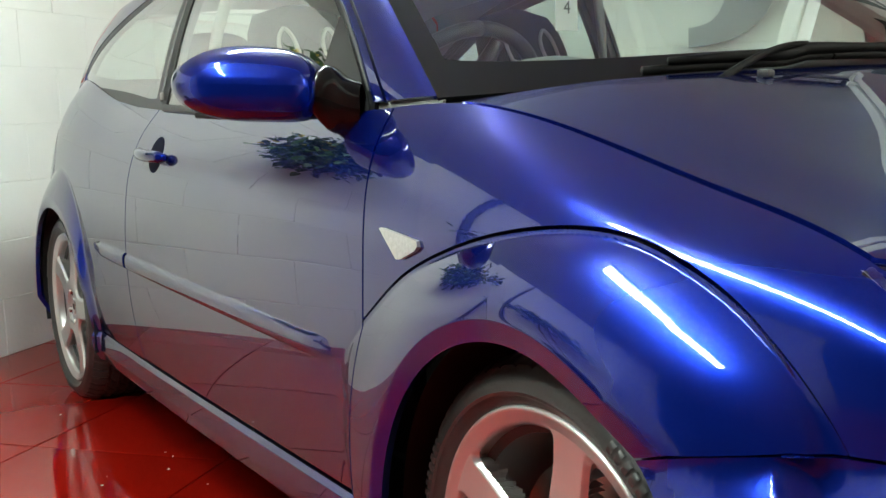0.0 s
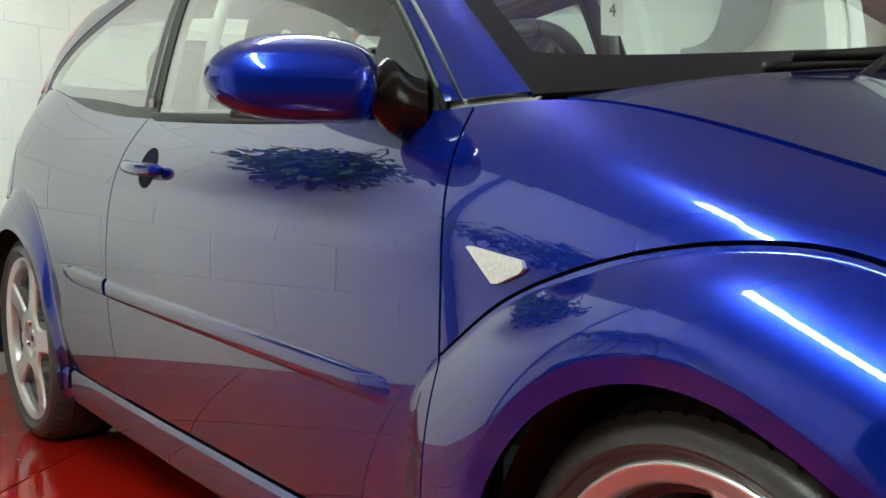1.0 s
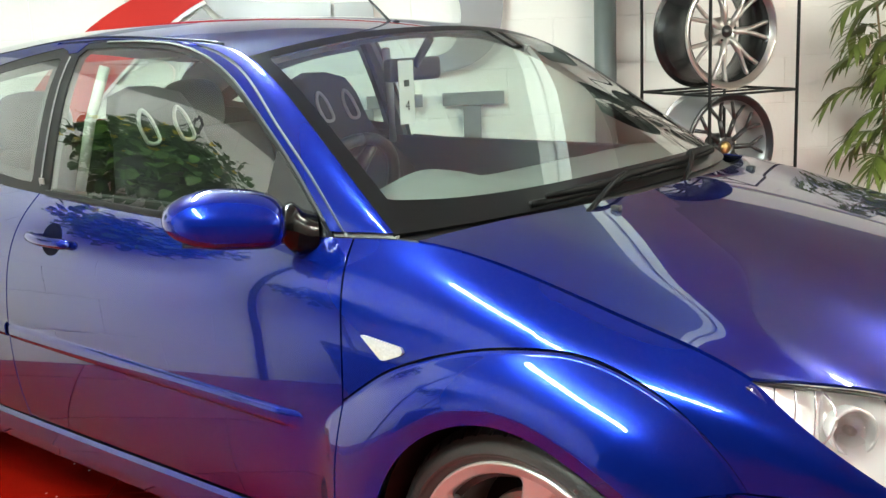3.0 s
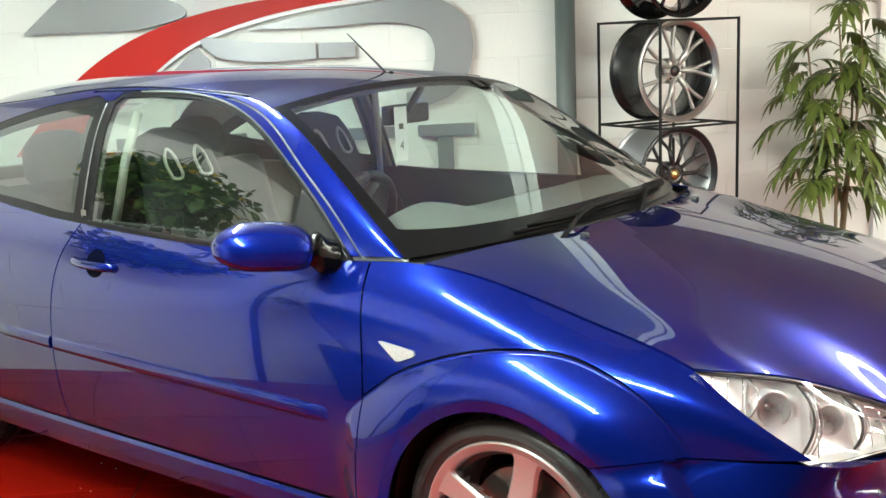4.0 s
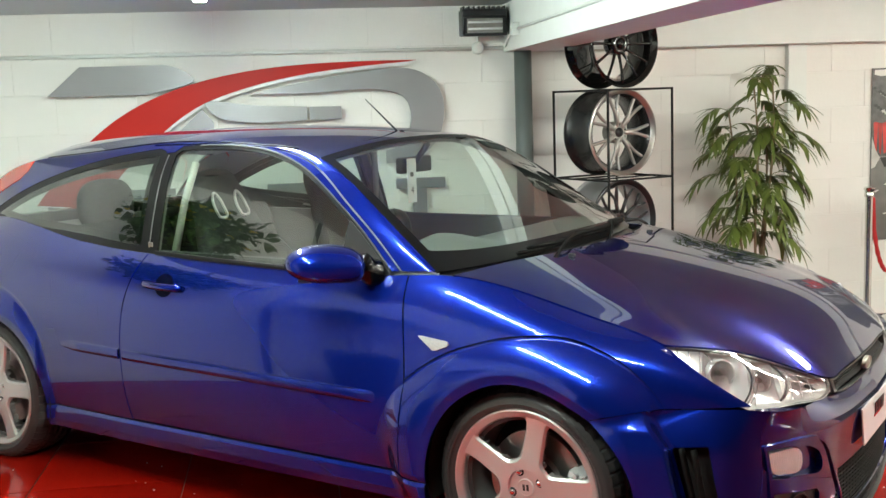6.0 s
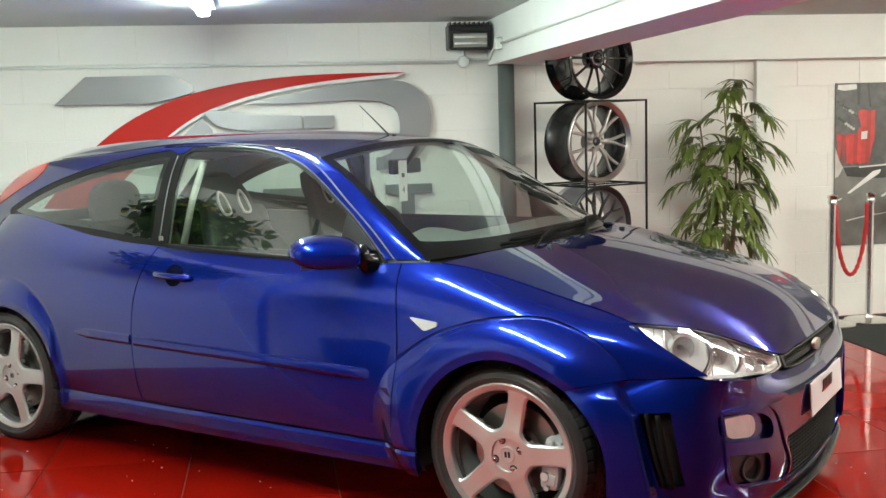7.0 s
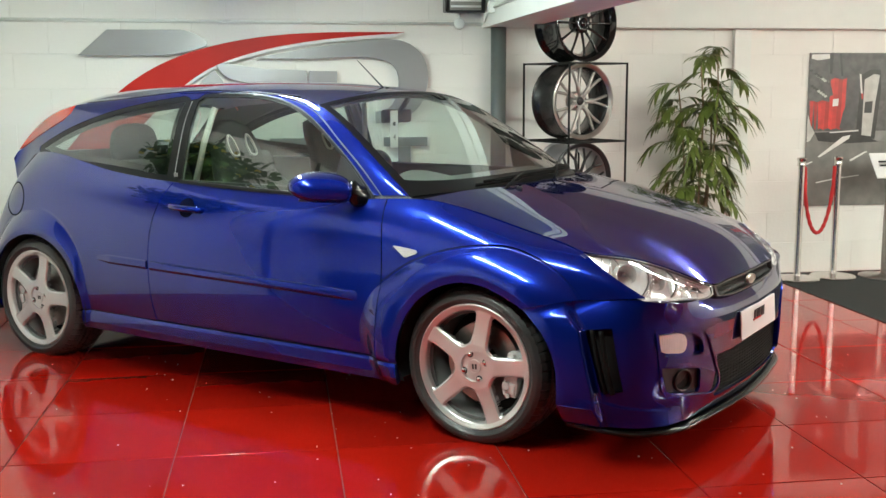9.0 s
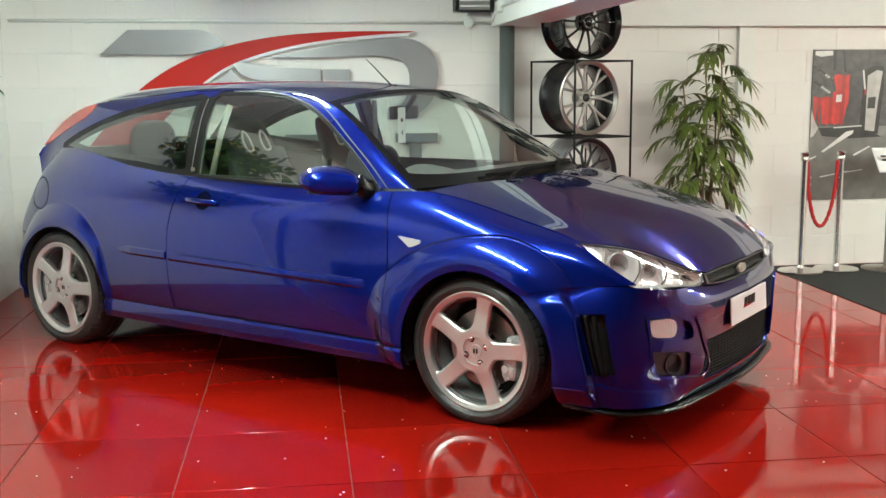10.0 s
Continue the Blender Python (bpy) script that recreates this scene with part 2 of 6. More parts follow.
def sheet(P):
    """Triangles over a grid of points (n, m, 3)."""
    n, m = P.shape[:2]
    I = np.arange(n * m).reshape(n, m)
    a, b, c, d = I[:-1, :-1].ravel(), I[1:, :-1].ravel(), I[1:, 1:].ravel(), I[:-1, 1:].ravel()
    return P.reshape(-1, 3), np.vstack([np.c_[a, b, c], np.c_[a, c, d]])


def clip(V, F, g):
    """Keep the part of a triangle sheet where g < 0, cut cleanly along g = 0."""
    V, F = np.asarray(V, float), np.asarray(F)
    ins = g < 0
    cnt = ins[F].sum(1)
    out, extra, cuts = [F[cnt == 3]], [], {}

    def cut(i, j):
        k = (min(i, j), max(i, j))
        if k not in cuts:
            t = g[i] / (g[i] - g[j])
            cuts[k] = len(V) + len(extra)
            extra.append(V[i] + t * (V[j] - V[i]))
        return cuts[k]
    new_f = []
    for f in F[(cnt == 1) | (cnt == 2)]:
        f = list(f)
        k = sum(ins[i] for i in f)
        while not (ins[f[0]] and (k == 1 or ins[f[1]])):
            f = f[1:] + f[:1]
        a, b, c = f
        if k == 1:
            new_f.append((a, cut(a, b), cut(a, c)))
        else:
            p, q = cut(b, c), cut(a, c)
            new_f += [(a, b, p), (a, p, q)]
    if new_f:
        out.append(np.array(new_f))
    F2 = np.vstack(out)
    V2 = np.vstack([V, extra]) if extra else V
    used = np.unique(F2)
    back = np.zeros(len(V2), int)
    back[used] = np.arange(len(used))
    return V2[used], back[F2]


def poly_dist(P, Q):
    """Signed distance of the points P (n, 2) to the closed outline Q, negative inside."""
    Q = np.asarray(Q, float)
    best, inside = np.full(len(P), 1e9), np.zeros(len(P), bool)
    for a, b in zip(Q, np.roll(Q, -1, 0)):
        e = b - a
        w = P - a
        t = np.clip((w @ e) / (e @ e + 1e-12), 0, 1)
        best = np.minimum(best, np.hypot(*(w - t[:, None] * e).T))
        if a[1] != b[1]:
            inside ^= ((P[:, 1] >= min(a[1], b[1])) & (P[:, 1] < max(a[1], b[1])) & (P[:, 0] < a[0] + (P[:, 1] - a[1]) / (b[1] - a[1]) * e[0]))
    return np.where(inside, -best, best)


def turned(V, F, depth):
    """The sheet with its free edges folded inwards by depth: a pressed panel."""
    V, F = np.asarray(V, float), np.asarray(F)
    nrm = np.zeros_like(V)
    fn = np.cross(V[F[:, 1]] - V[F[:, 0]], V[F[:, 2]] - V[F[:, 0]])
    for k in range(3):
        np.add.at(nrm, F[:, k], fn)
    nrm /= np.linalg.norm(nrm, axis=1)[:, None] + 1e-12
    seen = {}
    for f in F:
        for i, j in ((f[0], f[1]), (f[1], f[2]), (f[2], f[0])):
            k = (min(i, j), max(i, j))
            seen[k] = None if k in seen else (i, j)
    free = [e for e in seen.values() if e]
    ids = sorted({i for e in free for i in e})
    top = {i: len(V) + n for n, i in enumerate(ids)}
    low = {i: len(V) + len(ids) + n for n, i in enumerate(ids)}
    V2 = np.vstack([V, V[ids], V[ids] - nrm[ids] * depth]) if ids else V
    quads = [(top[j], top[i], low[i], low[j]) for i, j in free]
    return V2, [tuple(f) for f in F] + quads


def flip(V, F):
    """The mirror image across the car's middle."""
    return np.asarray(V, float) * (1, -1, 1), [tuple(f)[::-1] for f in F]


# ---- the room ----
A0, A1, B0 = WALL_A, 6.2, -9.0


def wall_piece(name, a0, a1, b0, b1, z0, z1, mat=None, kind="structure", label="white painted blockwork wall", cat="wall"):
    return solid(name, box(name, ((a0 + a1) / 2, (b0 + b1) / 2, (z0 + z1) / 2), (a1 - a0, b1 - b0, z1 - z0), mat or MORTAR, 0), room(0, 0), label, cat, kind=kind)


floor = wall_piece("floor", A0 - 0.3, A1 + 0.3, B0 - 0.3, BACK_B + 0.3, -0.2, -0.006, GROUT, label="glossy red tiled showroom floor", cat="floor")
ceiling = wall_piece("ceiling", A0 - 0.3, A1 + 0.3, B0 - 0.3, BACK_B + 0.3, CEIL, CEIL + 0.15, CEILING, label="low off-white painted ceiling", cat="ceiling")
wall_north = wall_piece("wall_north", A0 - 0.2, A1 + 0.2, BACK_B, BACK_B + 0.2, -0.1, CEIL)
wall_west = wall_piece("wall_west", A0 - 0.2, A0, -2.3, BACK_B + 0.2, -0.1, CEIL)
# unseen dark wall, added to darken the reflections in the wing
wall_piece("wall_west_2", A0 - 0.2, A0, B0 - 0.2, -2.3, -0.1, CEIL, UNSEENWALL, label="unseen dark wall added so that the car's side reflects dark", cat="shutter")
wall_east = wall_piece("wall_east", A1, A1 + 0.2, B0 - 0.2, BACK_B + 0.2, -0.1, CEIL)
# also unseen and dark, added to darken what the bumper mirrors
wall_south = wall_piece("wall_south", A0 - 0.2, A1 + 0.2, B0 - 0.2, B0, -0.1, CEIL, UNSEENWALL, label="unseen dark wall added to deepen the reflections in the car's nose", cat="shutter")
beam_long = wall_piece("beam_long", 0.14, 0.44, B0, BACK_B + 0.05, 1.76, CEIL + 0.02, BEAM, label="white painted downstand beam under the ceiling", cat="beam")
beam_back = wall_piece("beam_back", 0.44, A1, BACK_B - 0.16, BACK_B + 0.05, 1.760, CEIL + 0.02, BEAM, label="white painted beam above the recessed wall", cat="beam")
column = wall_piece("pilaster", 1.945, 2.065, BACK_B - 0.05, BACK_B + 0.05, -0.01, 1.77, BEAM, label="cream painted column on the recessed wall", cat="column")


# ---- the car ----
car = thing("car", pose(0, 0, 0), "glossy metallic blue three-door hatchback on a red tiled floor", "car")
GAP = 0.005


def outward(V, F, way):
    V, F = np.asarray(V, float), np.asarray(F)
    n = np.cross(V[F[:, 1]] - V[F[:, 0]], V[F[:, 2]] - V[F[:, 0]]).sum(0)
    return (V, F) if n @ np.asarray(way, float) > 0 else (V, F[:, ::-1])


def both(name, V, F, mat, label="", depth=0.014, parent=None, twin=True):
    """A panel on the driver's side and its mirror image."""
    V, F = turned(V, F, depth) if depth else (V, F)
    a = part(name, mesh_of(name, V, F, mat), parent or car, label)
    b = part(name, mesh_of(name, *flip(V, F), mat), parent or car, label) if twin else None
    return a, b


# belt line, bonnet shut line and the widths of the side at several levels
XS = [-3.18, -3.08, -2.97, -2.83, -2.6, -2.1, -1.6, -1.0, -0.45, -0.28, -0.02, 0.21, 0.43, 0.56, 0.70]
BELT_Z = spline(XS, [0.575, 0.645, 0.79, 0.965, 1.042, 0.972, 0.933, 0.914, 0.920, 0.924, 0.880, 0.822, 0.768, 0.708, 0.63])
BELT_Y = spline(XS, [0.48, 0.57, 0.63, 0.662, 0.700, 0.745, 0.760, 0.768, 0.762, 0.742, 0.722, 0.725, 0.752, 0.765, 0.735])
SIDE_Y = spline(XS, [0.56, 0.695, 0.760, 0.796, 0.818, 0.834, 0.842, 0.844, 0.844, 0.844, 0.846, 0.842, 0.820, 0.800, 0.762])
HUB_F, HUB_R, HUB_Z = 0.0, -2.615, 0.298


# the front arch's crease: its distance from the arch's middle by angle
CREASE = spline([-30, 0, 20, 30, 38, 46.6, 54.7, 64, 73.4, 86, 99.6, 116, 128.6, 142.8, 156, 170, 190, 215],
                [0.50, 0.51, 0.525, 0.532, 0.535, 0.532, 0.523, 0.508, 0.496, 0.478, 0.4666, 0.470, 0.486, 0.512, 0.555, 0.56, 0.50, 0.45])


REAR_CREASE = spline([-30, 0, 20, 40, 60, 90, 120, 150, 180, 215], [0.365, 0.372, 0.385, 0.410, 0.438, 0.462, 0.468, 0.468, 0.46, 0.45])


def front_lip(th):
    """Radius of the front opening by angle: it runs out further ahead of the wheel."""
    q = np.clip((72 - th) / 60, 0, 1)
    return 0.338 + 0.042 * q * q * (3 - 2 * q)


def shape_arches(S):
    """Wheel arches: a thin groove, a small step, a flat face that runs out to the opening and a lip that turns in."""
    X, Y, Z = S[..., 0], S[..., 1], S[..., 2]
    res = Y.copy()
    for cx, lip, first, face in ((0.018, 0.338, True, -0.876), (-2.560, 0.338, False, -0.858)):
        r = np.hypot(X - cx, Z - 0.30)
        th = np.degrees(np.arctan2(Z - 0.30, X - cx))
        th = np.where(th < -90, th + 360, th)
        if first:
            lip = front_lip(th)
        crease = (lambda d: CREASE(np.clip(d, -30, 215))) if first else REAR_CREASE
        ths = np.linspace(-30, 215, 160)
        rcs = crease(ths)
        xc, zc = cx + rcs * np.cos(np.radians(ths)), 0.30 + rcs * np.sin(np.radians(ths))
        at = [np.abs(gx - x).argmin() for x in xc]
        yc = np.array([np.interp(z, S[k, ::-1, 2], Y[k, ::-1]) for k, z in zip(at, zc)])
        yc = np.convolve(np.r_[[yc[0]] * 9, yc, [yc[-1]] * 9], np.hanning(21)[1:-1] / np.hanning(21).sum(), "valid")
        rc = crease(th)
        soft = np.clip((50 - th) / 30, 0, 1) + np.clip((th - (150 if first else 160)) / 12, 0, 1)
        step = np.clip(1 - soft, 0, 1)
        k = np.clip((rc - r) / (rc - lip), 0, 1.1)
        base = np.interp(th, ths, yc)
        sunk_ = (0.003 + 0.004 * np.clip((118 - th) / 30, 0, 1) if first else 0.005) * step
        ahead_ = np.clip((95 - th) / 45, 0, 1) * np.clip((th - 36) / 22, 0, 1)
        face = face - (0.015 * ahead_ if first else 0)
        f = base + sunk_ * np.clip((rc - r) / 0.008, 0, 1) + (face - base - sunk_) * (1 - (1 - np.clip((rc - r) / (rc - lip - 0.028), 0, 1)) ** 1.80 if first else 1 - (1 - np.clip(k, 0, 1)) ** 1.75)
        f = f + 0.20 * np.clip(lip + 0.028 - r, 0, 0.06)
        low_ = np.clip((Z - 0.10) / 0.2, 0, 1)
        open_ = np.clip((52 - th) / 36, 0, 1) + np.clip((th - (146 if first else 156)) / 14, 0, 1)
        fade = np.clip((rc - r) / (0.0005 + 0.10 * open_ ** 1.5), 0, 1)
        res = np.where(r < rc, Y + (f - Y) * low_ * fade * fade * (3 - 2 * fade), res)
        if not first:
            res = res + 0.0012 * np.exp(-((r - rc - 0.001) / 0.0050) ** 2) * step
    return res


gx = np.unique(np.r_[np.linspace(-3.18, -2.98, 34), np.linspace(-2.98, -2.0, 190), np.linspace(-2.0, -0.56, 130), np.linspace(-0.56, 0.46, 420), np.linspace(0.46, 0.70, 44)])
nv = 290
top, wid, bel = BELT_Z(gx), SIDE_Y(gx), BELT_Y(gx)
rows = []
for x, zt, w, yb in zip(gx, top, wid, bel):
    drop = np.clip((zt - 0.56), 0.04, 1)
    zz = [zt, zt - 0.16 * drop, zt - 0.36 * drop, zt - 0.66 * drop, zt - drop, 0.42 * min(1, zt / 0.6), 0.30, 0.19]
    full_ = min(1, max(0, (x + 0.25) / 0.3))
    yy = [yb, yb + (0.46 + 0.10 * full_) * (w - yb), yb + (0.78 + 0.07 * full_) * (w - yb), w - 0.004, w, w - 0.006, w - 0.024, w - 0.054]
    t = np.r_[0, np.cumsum(np.hypot(np.diff(zz), np.diff(yy)))]
    s = spline(t, np.c_[yy, zz])(np.linspace(0, t[-1], nv))
    rows.append(np.c_[np.full(nv, x), -s[:, 0], s[:, 1]])
side = np.array(rows)
side[..., 1] = shape_arches(side)
SV, SF = outward(*sheet(side), (0, -1, 0))


def xz(V):
    return V[:, [0, 2]]


def arch_out(V, grow=0.0):
    """Positive inside the wheel openings."""
    ang = np.degrees(np.arctan2(V[:, 2] - 0.300, V[:, 0] - 0.018))
    f = front_lip(np.where(ang < -90, 180, ang)) + grow - np.hypot(V[:, 0] - 0.018, V[:, 2] - 0.300)
    r = 0.336 + grow - np.hypot(V[:, 0] + 2.575, V[:, 2] - 0.300)
    f = np.maximum(f, np.minimum(np.minimum(0.375 - (V[:, 0] - 0.018), 0.33 + (V[:, 0] - 0.018)), 0.30 - V[:, 2]))
    r = np.maximum(r, np.minimum(0.328 - np.abs(V[:, 0] + 2.575), 0.30 - V[:, 2]))
    return np.maximum(f, r)


DOOR = np.vstack([along([(-0.43, 0.99), (-0.428, 0.923), (-0.408, 0.76), (-0.404, 0.60), (-0.418, 0.44), (-0.424, 0.286)], 24),
                  along([(-1.728, 0.286), (-1.738, 0.36), (-1.744, 0.52), (-1.735, 0.66), (-1.70, 0.80), (-1.635, 0.935), (-1.60, 0.99)], 24)])
door_d = poly_dist(xz(SV), DOOR)
sill_d = SV[:, 2] - 0.282
SEAM = np.array([(0.20, 0.545), (0.297, 0.578), (0.412, 0.602), (0.53, 0.613), (0.655, 0.626), (0.80, 0.632), (0.80, 0.0), (0.20, 0.0)])
seam_d = poly_dist(xz(SV), SEAM)
# the headlamp's edge on the wing
lamp_d = (SV[:, 0] - 0.43) * 0.50 + (SV[:, 2] - 0.772) * 0.866


def cutout(*gs):
    return np.max(np.vstack(gs), axis=0)


# the arch is a moulding of its own, set off from the wing by a groove that runs out towards the nose
ang = np.degrees(np.arctan2(SV[:, 2] - 0.30, SV[:, 0] - 0.018))
ang = np.where(ang < -90, ang + 360, ang)
crease_d = np.hypot(SV[:, 0] - 0.018, SV[:, 2] - 0.30) - CREASE(np.clip(ang, -30, 215))
groove = 0.0006 + 0.0044 * np.clip((ang - 36) / 30, 0, 1) * np.clip((190 - ang) / 60, 0.45, 1)
V, F = clip(SV, SF, cutout(door_d + GAP / 2))
door_r, door_l = both("door", V, F, PAINT, "blue painted car door")
V, F = clip(SV, SF, cutout(-door_d + GAP / 2, -(SV[:, 0] + 1.0), arch_out(SV), -seam_d + GAP / 2, np.where(SV[:, 0] < -0.15, -sill_d + GAP / 2, -1), lamp_d, groove / 2 - crease_d))
both("front_wing", V, F, PAINT)
V, F = clip(SV, SF, cutout(-door_d + GAP / 2, -(SV[:, 0] + 1.0), arch_out(SV), -seam_d + GAP / 2, np.where(SV[:, 0] < -0.15, -sill_d + GAP / 2, -1), lamp_d, groove / 2 + crease_d))
both("front_arch", V, F, PAINT, "blue flared wheel arch")
V, F = clip(SV, SF, cutout(-door_d + GAP / 2, SV[:, 0] + 1.0, arch_out(SV), np.where((SV[:, 0] > -2.3), -sill_d + GAP / 2, -1), np.minimum(-SV[:, 0] - 2.90, 0.570 - SV[:, 2]) + GAP / 2))
quarter_r, quarter_l = both("rear_quarter_panel", V, F, PAINT)
V, F = clip(SV, SF, cutout(np.maximum(SV[:, 0] + 2.90, SV[:, 2] - 0.570) + GAP / 2, arch_out(SV)))
both("rear_bumper", V, F, PAINT)
skirt = SV.copy()
skirt[:, 1] -= 0.009 * np.clip((0.282 - skirt[:, 2]) / 0.014, 0, 1) + 0.014 * np.clip((0.272 - skirt[:, 2]) / 0.05, 0, 1)
V, F = clip(skirt, SF, cutout(sill_d + GAP / 2, SV[:, 0] + 0.322, -2.245 - SV[:, 0], arch_out(SV)))
both("side_skirt", V, F, PAINT, "blue side skirt along the sill", 0.03)
inner, IF = outward(*sheet(side[::6, ::5]), (0, -1, 0))
V, F = clip(inner + (0, 0.016, 0), IF, cutout(arch_out(inner, 0.006), (inner[:, 0] - 0.43) * 0.50 + (inner[:, 2] - 0.772) * 0.866, inner[:, 0] - 0.40))
both("inner_shell", V, F, MATT, depth=0.0)

# rubbing strip on the door and the quarter
ez = np.linspace(-1, 1, 13)


def strip(x0, x1, z0, z1, h):
    n = 60
    P = np.zeros((n, 13, 3))
    for i, x in enumerate(np.linspace(x0, x1, n)):
        k = (x - x0) / (x1 - x0)
        hh = h * min(1, (1 - k) * 45 + 0.3) if x1 > -1 else h * min(1, k * 2.0 + 0.45)
        zc = z0 + (z1 - z0) * k
        zz = zc + ez * hh / 2
        yy = np.array([np.interp(z, side[np.abs(gx - x).argmin(), ::-1, 2], side[np.abs(gx - x).argmin(), ::-1, 1]) for z in zz])
        P[i] = np.c_[np.full(13, x), yy - 0.010 * (1 - ez ** 4) * min(1, (1 - k) * 14 if x1 > -1 else k * 3) + 0.001, zz]
    return outward(*sheet(P), (0, -1, 0))


both("rubbing_strip", *strip(-1.728, -0.515, 0.548, 0.528, 0.045), PAINT, depth=0.004, parent=door_r, twin=False)
both("rubbing_strip", *flip(*strip(-1.728, -0.515, 0.548, 0.528, 0.045)), PAINT, depth=0, parent=door_l, twin=False)
both("rubbing_strip", *strip(-2.12, -1.752, 0.556, 0.549, 0.045), PAINT, depth=0.004, parent=quarter_r, twin=False)

# cabin: roof rail, windscreen and glass
RX = [-2.96, -2.88, -2.75, -2.6, -2.4, -2.16, -1.8, -1.5, -1.16, -0.90, -0.62, -0.33]
RAIL_Z = spline(RX, [0.985, 1.075, 1.190, 1.258, 1.288, 1.306, 1.338, 1.345, 1.328, 1.288, 1.128, 0.930])
RAIL_Y = spline(RX, [0.655, 0.640, 0.612, 0.588, 0.575, 0.570, 0.572, 0.576, 0.585, 0.604, 0.668, 0.738])
mx, mv = 520, 110
ux = np.linspace(-2.95, -0.33, mx)
P = np.zeros((mx, mv, 3))
for i, x in enumerate(ux):
    zb, yb, zr, yr = float(BELT_Z(x)), float(BELT_Y(x)), float(RAIL_Z(x)), float(RAIL_Y(x))
    zr = max(zr, zb + 0.004)
    k = np.linspace(0, 1, mv)
    P[i] = np.c_[np.full(mv, x), -(yb + (yr - yb) * (0.72 * k + 0.28 * k ** 3)), zb + (zr - zb) * (1 - (1 - k) ** 1.12)]
UV, UF = outward(*sheet(P), (0, -1, 0))
DGLASS = np.vstack([[(-1.595, 0.80)], along([(-1.595, 0.935), (-1.602, 1.10), (-1.610, 1.23), (-1.611, 1.300)], 12), along([(-1.585, 1.3185), (-1.29, 1.317), (-1.11, 1.294), (-0.94, 1.236), (-0.78, 1.138), (-0.63, 1.030), (-0.51, 0.925)], 34), [(-0.45, 0.80)]])
QGLASS = np.vstack([along([(-1.676, 0.950), (-1.681, 1.10), (-1.686, 1.230), (-1.682, 1.300)], 12), along([(-1.715, 1.308), (-1.97, 1.277), (-2.27, 1.214), (-2.50, 1.135), (-2.68, 1.054)], 24), along([(-2.66, 1.045), (-2.45, 1.012), (-2.1, 0.984), (-1.75, 0.952)], 16)])
BPILLAR = np.array([(-1.688, 0.9), (-1.676, 0.952), (-1.681, 1.10), (-1.686, 1.230), (-1.680, 1.306), (-1.598, 1.312), (-1.608, 1.23), (-1.602, 1.10), (-1.595, 0.935), (-1.595, 0.9)])
FRAME_GAP = along([(-1.76, 1.336), (-1.34, 1.338), (-1.09, 1.317), (-0.90, 1.260), (-0.74, 1.152), (-0.58, 1.035), (-0.43, 0.905)], 60)
TAIL = np.array([(-2.515, 1.33), (-2.515, 1.235), (-2.55, 1.20), (-2.68, 1.14), (-2.86, 1.062), (-3.0, 1.0), (-3.0, 1.33)])
dg, qg, bp, tl = (poly_dist(xz(UV), q_) for q_ in (DGLASS, QGLASS, BPILLAR, TAIL))


def line_d(V, L):
    """Distance from an open line."""
    best = np.full(len(V), 1e9)
    for a, b in zip(L, L[1:]):
        e, w = b - a, V - a
        t = np.clip((w @ e) / (e @ e), 0, 1)
        best = np.minimum(best, np.hypot(*(w - t[:, None] * e).T))
    return best


fg = line_d(xz(UV), FRAME_GAP)
trim_w = 0.016
belt_d = UV[:, 2] - BELT_Z(UV[:, 0])
V, F = clip(UV, UF, cutout(-dg + trim_w, -qg + trim_w, -bp, -tl + 0.003, -fg + 0.0028, np.where((UV[:, 0] > -1.7), 0.012 - belt_d, -1)))
both("cabin_side", V, F, PAINT, "blue roof rail and pillars", 0.008)
V, F = clip(UV + (0, 0.006, 0), UF, cutout(dg))
both("door_window", V, F, GLASS, "tinted door window", 0.0)
V, F = clip(UV + (0, 0.004, 0), UF, cutout(qg))
both("quarter_window", V, F, clear("tinted_rear_window", (0.58, 0.68, 0.62), face=0.08, power=3.2), "tinted fixed rear side window", 0.0)
V, F = clip(UV + (0, 0.007, 0), UF, cutout(qg, -qg - 0.040))
both("glass_border", V, F, TRIM, "black printed border behind the glass", 0.0)
V, F = clip(UV + (0, 0.003, 0), UF, cutout(np.minimum(np.minimum(np.maximum(dg - trim_w, -dg), np.maximum(qg - trim_w, -qg - 0.012)), bp), -dg - 0.0))
both("window_trim", V, F, TRIM, "black window surround", 0.010)
V, F = clip(UV + (0, -0.0030, 0), UF, cutout(np.abs(np.maximum(dg, -belt_d + 0.016) - trim_w) - 0.0022, np.where(UV[:, 2] < 0.96, 0.95 - UV[:, 2], -1), -1.50 - UV[:, 0]))
both("window_seal", V, F, material("grey_seal", (0.055, 0.056, 0.055), 0.45, vary=0.05), "thin pale seal round the door window", 0.004)
MTRI = np.array([(-0.705, 0.80), (-0.695, 1.13), (-0.60, 1.07), (-0.42, 0.92), (-0.42, 0.80)])
V, F = clip(UV + (0, -0.001, 0), UF, cutout(poly_dist(xz(UV), MTRI), dg - 0.006))
both("mirror_sail", V, F, BLACK, "black mirror corner trim", 0.006)
V, F = clip(UV, UF, cutout(tl + 0.003))
both("tail_lamp", V, F, REDLAMP, "red rear lamp on the roof pillar", 0.02)
V, F = clip(UV + (0, 0.012, 0), UF, cutout(-dg + 0.010, -qg + 0.010))
both("cabin_inner_frame", V, F, DASH, depth=0.02)
